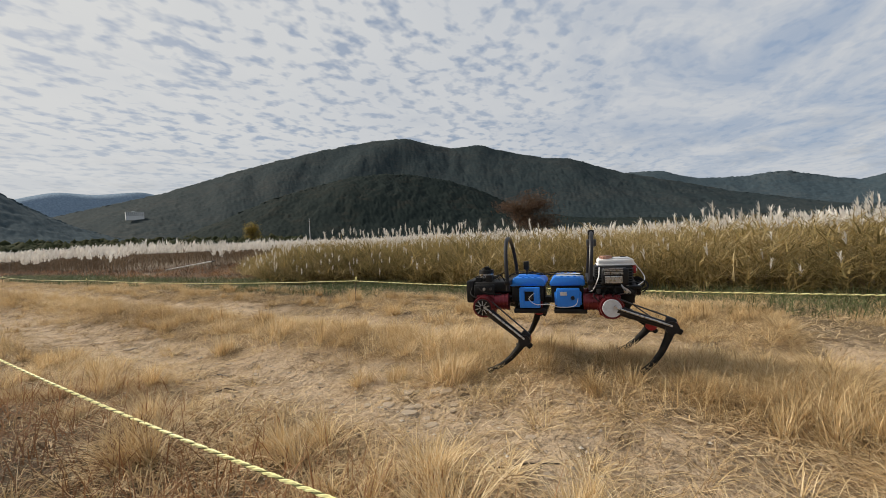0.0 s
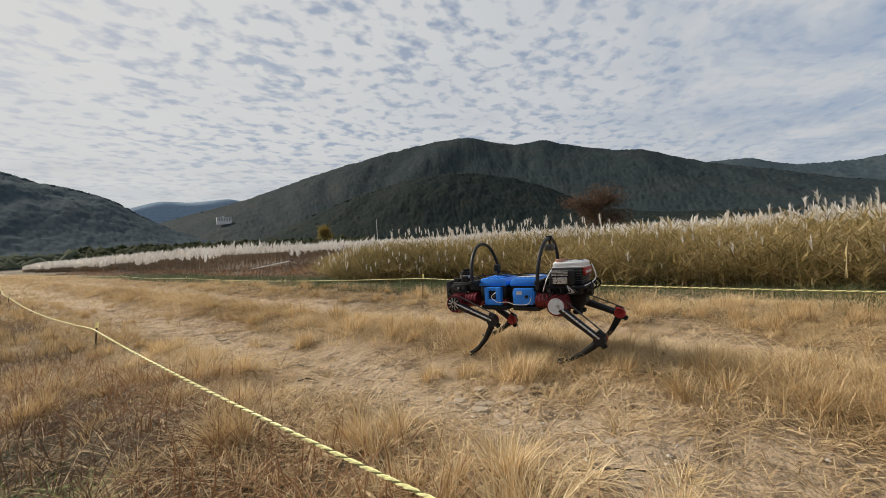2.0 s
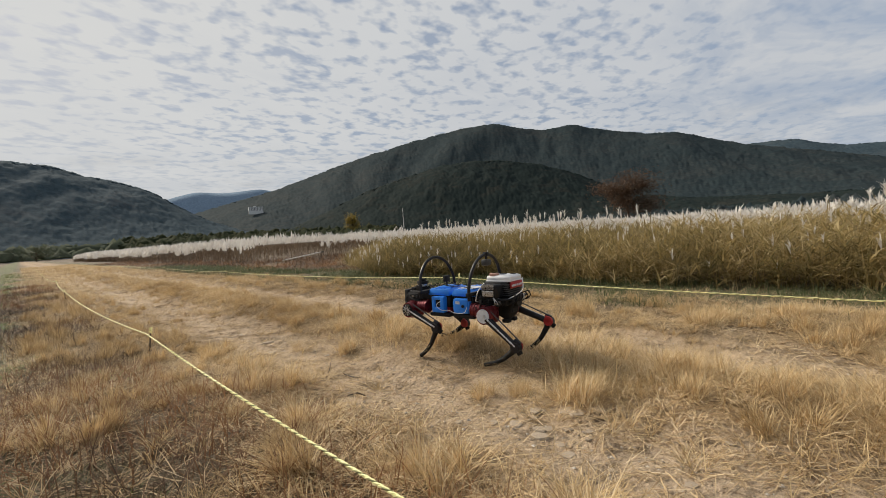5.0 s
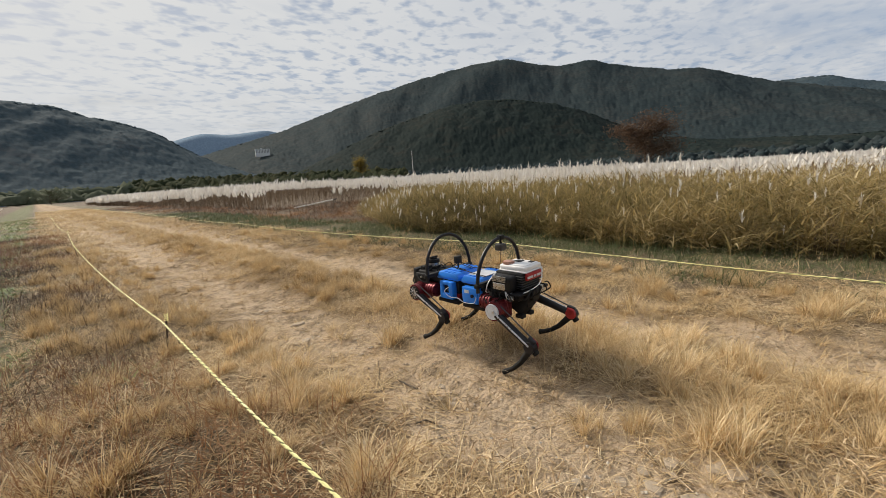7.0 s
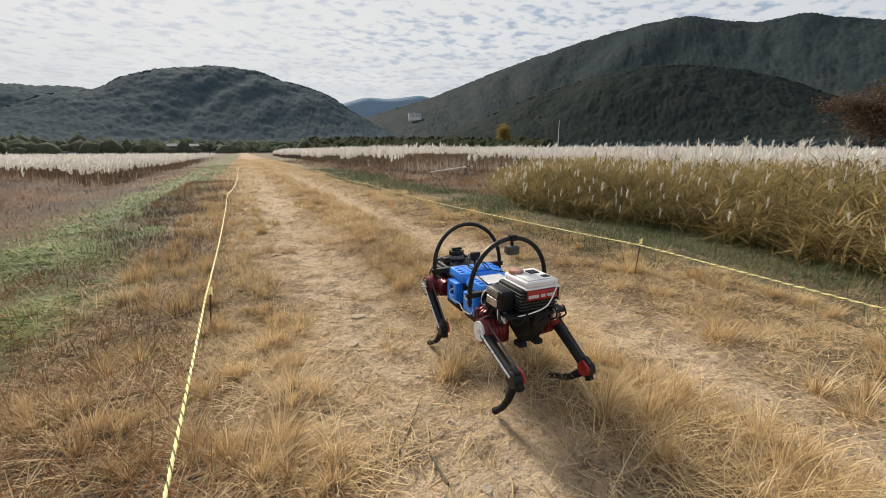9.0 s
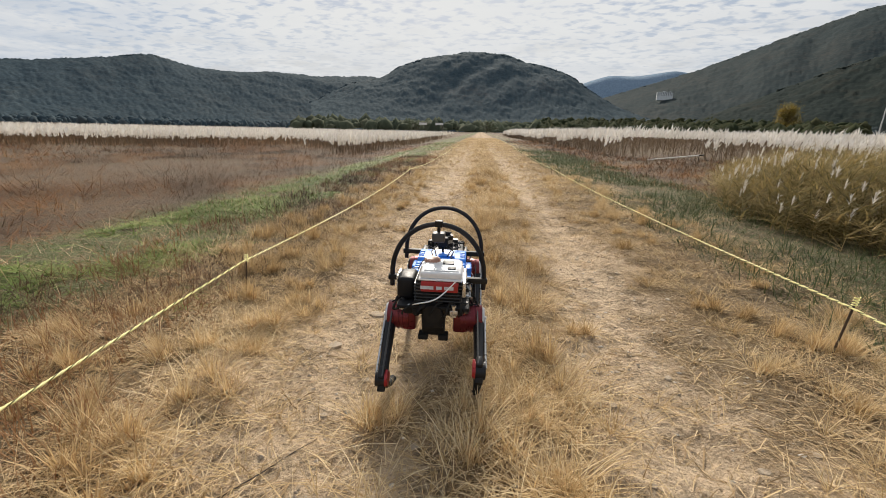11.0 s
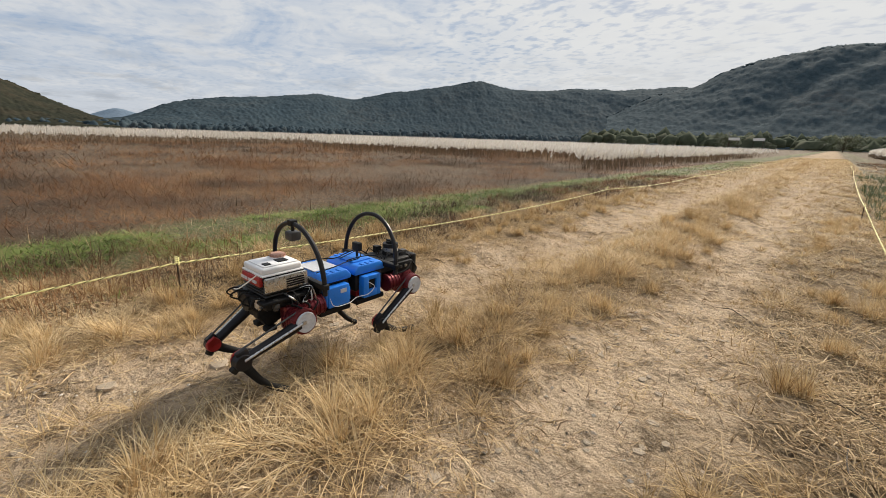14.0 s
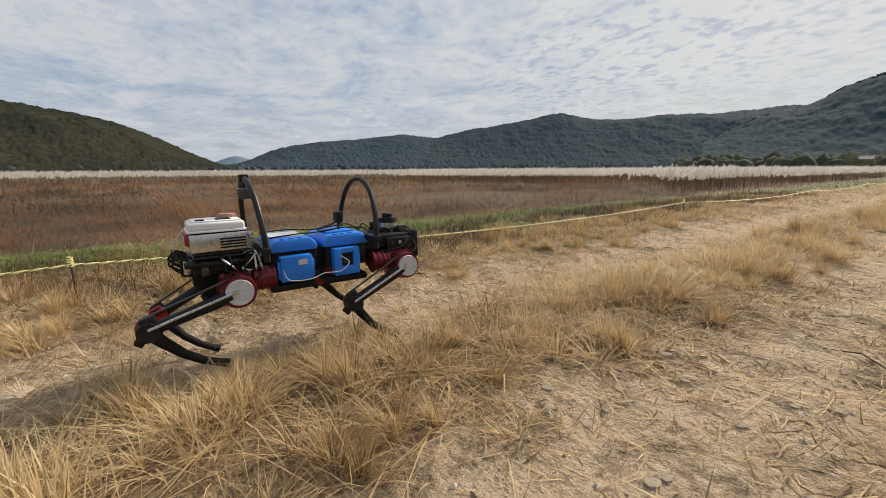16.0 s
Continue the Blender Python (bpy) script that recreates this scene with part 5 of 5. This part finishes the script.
    for i in range(16):
        s = -1 if i % 2 else 1
        y = -0.29 - 0.20 * rng.random()
        wire(eng, [(s * 0.10, y, 0.485), (s * (0.14 + 0.03 * rng.random()), y + 0.04 * rng.random(), 0.475 + 0.03 * rng.random()), (s * (0.15 + 0.03 * rng.random()), y + 0.08 * (rng.random() - 0.4), 0.44), (s * 0.12, y + 0.05, 0.425)],
             (RUBBER, RUBBER, SILVER, RUBBER, WHITE)[i % 5], 0.0028 + 0.002 * rng.random())
    for i, (x, y, z) in enumerate(((-0.135, -0.30, 0.455), (0.135, -0.31, 0.455), (-0.14, -0.45, 0.45), (0.14, -0.46, 0.45), (-0.07, -0.515, 0.455), (0.09, -0.515, 0.455), (0.10, -0.27, 0.50), (-0.10, -0.27, 0.50))):
        bm = bmesh.new()
        rod(bm, (x, y, z - 0.022), (x, y, z + 0.030), 0.013, 0.011, 12)
        box(bm, x - 0.017, x + 0.017, y - 0.012, y + 0.012, z - 0.014, z + 0.010, 0.003)
        part("valve", bm, (GREY, BLACK, SILVER)[i % 3], eng, smooth=True)
    for s in (-1, 1):
        for i in range(3):
            wire(eng, [(s * 0.13, -0.30 - 0.05 * i, 0.44), (s * (0.18 + 0.008 * i), -0.27 - 0.05 * i, 0.43), (s * 0.19, -0.30 - 0.04 * i, 0.395)], RUBBER, 0.004)


def deck(robot):
    bm = bmesh.new()
    box(bm, -0.045, 0.045, -0.50, 0.44, 0.365, 0.40, 0.005)
    part("spine", bm, BLACK, robot)
    bm = bmesh.new()
    box(bm, -0.115, 0.115, 0.20, 0.435, 0.44, 0.505, 0.010)
    part("front_housing", bm, BLACK, robot, "black front electronics housing", smooth=True)
    bm = bmesh.new()
    box(bm, -0.12, 0.12, 0.435, 0.485, 0.375, 0.515, 0.012)
    part("front_bumper", bm, BLACK, robot, smooth=True)
    for s in (-1, 1):
        for zz in (0.40, 0.46):
            bm = bmesh.new()
            rod(bm, (s * 0.07, 0.485, zz), (s * 0.07, 0.492, zz), 0.016, seg=16)
            part("sensor", bm, GLASS, robot)
    # cross bars and hoops
    for y in (0.205, -0.255):
        bm = bmesh.new()
        box(bm, -0.24, 0.24, y - 0.015, y + 0.015, 0.495, 0.522, 0.004)
        part("cross_bar", bm, BLACK, robot, smooth=True)
    bm = bmesh.new()
    hoop(bm, 0.205, 0.772, 0.02)
    part("hoop", bm, CARBON, robot, "black tubular roll hoop", smooth=True)
    bm = bmesh.new()
    hoop(bm, -0.255, 0.782, -0.02)
    part("hoop", bm, CARBON, robot, "black tubular roll hoop", smooth=True)
    # lidar on the front
    bm = bmesh.new()
    rod(bm, (0, 0.375, 0.505), (0, 0.375, 0.526), 0.052, 0.050, 28)
    rod(bm, (0, 0.375, 0.550), (0, 0.375, 0.574), 0.049, 0.047, 28)
    lid = part("lidar", bm, BLACK, robot, "round black lidar", smooth=True)
    bm = bmesh.new()
    rod(bm, (0, 0.375, 0.526), (0, 0.375, 0.550), 0.046, seg=28)
    part("lidar_window", bm, SILVER, lid, smooth=True)
    bm = bmesh.new()
    rod(bm, (0, 0.375, 0.574), (0, 0.375, 0.586), 0.030, 0.026, 20)
    box(bm, -0.03, 0.035, 0.362, 0.385, 0.584, 0.594, 0.002)
    part("lidar_cap", bm, RUBBER, lid)
    for i, (x, y) in enumerate(((-0.07, 0.41), (0.06, 0.42), (-0.085, 0.34))):
        bm = bmesh.new()
        box(bm, x - 0.018, x + 0.018, y - 0.02, y + 0.02, 0.505, 0.53 + 0.008 * i, 0.003)
        part("module", bm, GREY if i == 1 else BLACK, robot)
    rng = random.Random(9)
    for i in range(12):
        x, y = -0.10 + 0.018 * i, 0.24 + 0.17 * rng.random()
        wire(robot, [(x, y, 0.50), (x + 0.03 * (rng.random() - 0.5), y + 0.03, 0.525 + 0.02 * rng.random()), (x + 0.05 * (rng.random() - 0.5), y + 0.07, 0.52), (x * 1.15, y + 0.10, 0.495)], (RUBBER, RUBBER, GREY)[i % 3], 0.003)
    for s in (-1, 1):
        bm = bmesh.new()
        box(bm, *sorted((s * 0.117, s * 0.140)), 0.30, 0.43, 0.405, 0.490, 0.006)
        part("side_module", bm, BLACK, robot, smooth=True)
        for i in range(3):
            bm = bmesh.new()
            rod(bm, (s * 0.140, 0.325 + 0.04 * i, 0.465), (s * 0.150, 0.325 + 0.04 * i, 0.465), 0.009, seg=10)
            part("plug", bm, (GREY, SILVER, BLACK)[i], robot)
    # camera on a short mast
    bm = bmesh.new()
    rod(bm, (0.0, 0.115, 0.53), (0.0, 0.115, 0.575), 0.007, seg=10)
    mast = part("mast", bm, BLACK, robot)
    bm = bmesh.new()
    box(bm, -0.028, 0.028, 0.10, 0.132, 0.572, 0.622, 0.006)
    part("camera_head", bm, BLACK, mast, smooth=True)
    # sensor hanging from the rear hoop
    bm = bmesh.new()
    rod(bm, (0, -0.275, 0.795), (0, -0.275, 0.745), 0.008, seg=10)
    box(bm, -0.018, 0.018, -0.293, -0.257, 0.770, 0.800, 0.004)
    hung = part("hanger", bm, BLACK, robot)
    bm = bmesh.new()
    box(bm, -0.03, 0.03, -0.303, -0.247, 0.700, 0.745, 0.008)
    part("hanging_sensor", bm, GREY, hung, "grey sensor hanging from the hoop", smooth=True)
    # rear frame under the engine and feet on which it can be set down
    bm = bmesh.new()
    profile(bm, [(-0.25, 0.43), (-0.51, 0.43), (-0.49, 0.36), (-0.45, 0.305), (-0.36, 0.35)], -0.05, 0.05, 0.008)
    part("rear_frame", bm, RUBBER, robot, smooth=True)
    for s in (-1, 1):
        bm = bmesh.new()
        box(bm, s * 0.045 - 0.022, s * 0.045 + 0.022, -0.475, -0.42, 0.292, 0.318, 0.006)
        part("skid", bm, RUBBER, robot, smooth=True)
    # cables
    for s in (-1, 1):
        wire(robot, [(s * 0.165, 0.06, 0.44), (s * 0.178, 0.09, 0.41), (s * 0.172, 0.05, 0.375), (s * 0.165, -0.02, 0.375), (s * 0.172, -0.08, 0.36), (s * 0.170, -0.17, 0.37), (s * 0.16, -0.19, 0.44)], WHITE, 0.0022, "white cable")
        wire(robot, [(s * 0.10, 0.40, 0.50), (s * 0.145, 0.40, 0.47), (s * 0.16, 0.34, 0.44), (s * 0.14, 0.26, 0.43)], RUBBER, 0.0045)
        wire(robot, [(s * 0.09, 0.43, 0.50), (s * 0.15, 0.45, 0.44), (s * 0.17, 0.40, 0.41), (s * 0.15, 0.35, 0.40)], RUBBER, 0.0045)
        wire(robot, [(s * 0.06, 0.25, 0.51), (s * 0.09, 0.20, 0.545), (s * 0.05, 0.12, 0.55), (s * 0.03, 0.02, 0.54)], RUBBER, 0.003)
        wire(robot, [(s * 0.03, 0.12, 0.57), (s * 0.06, 0.08, 0.55), (s * 0.05, 0.0, 0.54), (s * 0.09, -0.10, 0.545), (s * 0.10, -0.22, 0.54)], RUBBER, 0.003)


def leg(robot, side, end):
    """side -1 left, 1 right; end 1 front, -1 rear. The upper leg swings about the hip, the lower one about the knee."""
    hx, hy = side * HIP_X, end * HIP_Y
    ab_y = hy - end * 0.105
    bm = bmesh.new()
    rod(bm, (side * 0.125, ab_y - 0.042, 0.385), (side * 0.125, ab_y + 0.042, 0.385), 0.047, seg=28)
    for i in range(4):
        yy = ab_y - 0.036 + i * 0.024
        rod(bm, (side * 0.125, yy - 0.004, 0.385), (side * 0.125, yy + 0.004, 0.385), 0.051, seg=28)
    part("roll_motor", bm, MAROON, robot, "ribbed maroon metal motor", smooth=True)
    bm = bmesh.new()
    box(bm, *sorted((side * 0.085, side * 0.15)), *sorted((hy - end * 0.065, hy + end * 0.055)), 0.305, 0.43, 0.014)
    part("hip_bracket", bm, MAROON, robot, smooth=True)
    bm = bmesh.new()
    rod(bm, (side * 0.118, hy, HIP_Z), (side * 0.186, hy, HIP_Z), 0.066, seg=36)
    for i in range(3):
        xx = side * (0.128 + i * 0.02)
        rod(bm, (xx - 0.004, hy, HIP_Z), (xx + 0.004, hy, HIP_Z), 0.070, seg=36)
    part("hip_motor", bm, MAROON, robot, "round maroon metal hip motor", smooth=True)
    thigh = new("upper_leg")
    bm = bmesh.new()
    rod(bm, (-side * 0.020, 0, 0), (side * 0.010, 0, 0), 0.044, 0.044, 28)
    tube(bm, [(0, 0, -0.03), (0, 0.002, -0.10), (0, 0, -0.22), (0, 0, -THIGH + 0.01)], [0.028, 0.025, 0.022, 0.023], 14)
    rod(bm, (-side * 0.016, 0, -THIGH), (side * 0.026, 0, -THIGH), 0.037, 0.034, 24)
    box(bm, -0.014, 0.014, -0.050, 0.010, -THIGH - 0.012, -THIGH + 0.040, 0.008)
    me = bpy.data.meshes.new("upper_leg")
    bm.to_mesh(me)
    bm.free()
    me.materials.append(CARBON)
    me.shade_smooth()
    me.set_sharp_from_angle(angle=radians(35))
    thigh.parent = robot
    bpy.data.objects.remove(thigh)
    thigh = new("upper_leg", me)
    thigh.parent = robot
    tagged(thigh, "black carbon upper leg")
    spoked = side < 0 and end > 0
    bm = bmesh.new()
    rod(bm, (-side * 0.018, 0, 0), (side * 0.013, 0, 0), 0.064, 0.060, 36)
    part("hip_ring", bm, MAROON, thigh, "dark red ring round the motor cover", smooth=True)
    bm = bmesh.new()
    rod(bm, (side * 0.014, 0, 0), (side * 0.024, 0, 0), 0.050, 0.048, 36)
    part("hip_cover", bm, BLACK if spoked else DISC, thigh, "open black motor cover" if spoked else "round white motor cover", smooth=True)
    if spoked:
        for i in range(10):
            a = i / 10 * math.tau
            bm = bmesh.new()
            rod(bm, (side * 0.0245, 0.012 * math.cos(a), 0.012 * math.sin(a)), (side * 0.0245, 0.044 * math.cos(a), 0.044 * math.sin(a)), 0.0035, seg=6)
            part("spoke", bm, SILVER, thigh)
    bm = bmesh.new()
    rod(bm, (side * 0.027, -0.010, -0.01), (side * 0.027, -0.010, -THIGH + 0.005), 0.0055, seg=10)
    rod(bm, (side * 0.020, -0.012, -0.012), (side * 0.034, -0.012, -0.012), 0.009, seg=12)
    part("push_rod", bm, SILVER, thigh, "bare metal push rod", smooth=True)
    bm = bmesh.new()
    rod(bm, (-side * 0.010, -0.058, 0.02), (-side * 0.006, -0.046, -THIGH - 0.004), 0.0045, seg=8)
    part("rear_link", bm, GREY, thigh, smooth=True)
    bm = bmesh.new()
    rod(bm, (-side * 0.028, -0.006, -THIGH), (-side * 0.015, -0.006, -THIGH), 0.032, 0.036, 28)
    box(bm, *sorted((-side * 0.028, -side * 0.015)), -0.042, 0.004, -THIGH - 0.02, -THIGH + 0.030, 0.007)
    part("knee_cap", bm, RED, thigh, "red inner knee cap", smooth=True)
    bm = bmesh.new()
    box(bm, -0.016, 0.016, -0.055, 0.0, -0.016, 0.014, 0.006)
    tube(bm, [(0, 0, 0.0), (0, -0.012, -0.06), (0, -0.020, -0.14), (0, -0.014, -0.21), (0, 0.002, -0.268), (0, 0.012, -SHANK)],
         [0.025, 0.020, 0.0165, 0.0150, 0.0150, 0.018], 12)
    shank = part("lower_leg", bm, RUBBER, thigh, "black curved lower leg with a rubber foot", smooth=True)
    LEGS[side, end] = (thigh, shank)


def walking_robot():
    robot = tagged(new("walking_robot"), "four-legged walking robot with blue packs, an engine and black hoops", "robot")
    deck(robot)
    power_pack(robot, 0.0, 0.205, True)
    power_pack(robot, -0.225, -0.03, False)
    engine(robot)
    for side in (-1, 1):
        for end in (1, -1):
            leg(robot, side, end)
    return robot


ROBOT = walking_robot()

# seconds, place across and along the road, heading, height of the belly's datum
COURSE = [(0.0, 1.810, -3.815, 13.5, 0.045), (0.5, 1.787, -3.646, 12.3, 0.036), (1.0, 1.786, -3.464, 10.6, 0.032), (1.5, 1.788, -3.280, 8.8, 0.025),
          (2.0, 1.787, -3.085, 7.7, 0.012), (2.5, 1.781, -2.962, 7.3, 0.014), (3.0, 1.748, -2.789, 7.3, 0.018), (3.5, 1.724, -2.651, 7.3, 0.021),
          (4.0, 1.703, -2.484, 7.4, 0.012), (5.2, 1.640, -2.200, 4.5, 0.008), (6.5, 1.583, -1.913, 1.2, 0.006), (7.5, 1.523, -1.640, -1.8, 0.012),
          (8.0, 1.483, -1.484, -2.9, 0.010), (8.5, 1.474, -1.355, -2.9, 0.002), (9.0, 1.494, -1.151, -2.4, -0.006), (10.4, 1.480, -0.720, 0.2, -0.014),
          (11.8, 1.450, -0.289, 2.8, -0.022), (12.5, 1.379, 0.025, 4.1, -0.050), (13.0, 1.338, 0.176, 5.0, -0.060), (14.5, 1.258, 0.620, 2.6, -0.062), (16.0, 1.248, 1.002, -1.5, -0.042)]
STEP = 0.6                                   # one full stride
TOUCH = {(-1, -1): 0.22, (1, 1): 0.22, (-1, 1): 0.52, (1, -1): 0.52}


def course(t):
    c = np.array(COURSE)
    return [float(np.interp(t, c[:, 0], c[:, k])) for k in range(1, 5)]


def foot(t, side, end):
    """The foot's place from its hip: along, and up from the ground."""
    p = ((t - TOUCH[side, end]) / STEP) % 1.0
    if p < 0.6:
        return -0.07 + 0.08 - 0.16 * p / 0.6, 0.0
    u = (p - 0.6) / 0.4
    return -0.07 - 0.08 * math.cos(math.pi * u), 0.055 * math.sin(math.pi * u)


def leg_angles(along, up):
    far = min(math.hypot(along, up), THIGH + SHANK - 0.005)
    line = math.atan2(along, -up)
    a = math.acos(max(-1, min(1, (THIGH ** 2 + far ** 2 - SHANK ** 2) / (2 * THIGH * far))))
    top = line - a
    low = math.atan2(along - THIGH * math.sin(top), -(up + THIGH * math.cos(top)))
    return math.degrees(top), math.degrees(low - top)


def motions():
    times = [i / 15 for i in range(241)]
    rows = []
    for t in times:
        x, y, yaw, z = course(t)
        beat = math.sin(t / STEP * 2 * math.tau)
        rows.append((t, pose(x, y, z + 0.004 * beat, 0.5 * beat, 0.6 * math.sin(t / STEP * math.tau), yaw)))
    walk(ROBOT, rows)
    for (side, end), (thigh, shank) in LEGS.items():
        upper, lower = [], []
        for t in times:
            x, y, yaw, z = course(t)
            along, up = foot(t, side, end)
            wx = x + side * HIP_X - math.sin(radians(yaw)) * (end * HIP_Y + along)
            wy = y + end * HIP_Y + along
            floor = float(rise(wx, wy)) + 0.012
            top, low = leg_angles(along, floor + up - (HIP_Z + z))
            upper.append((t, pose(side * HIP_X, end * HIP_Y, HIP_Z, top, 0, 0)))
            lower.append((t, pose(0, 0, -THIGH, low, 0, 0)))
        walk(thigh, upper)
        walk(shank, lower)


motions()
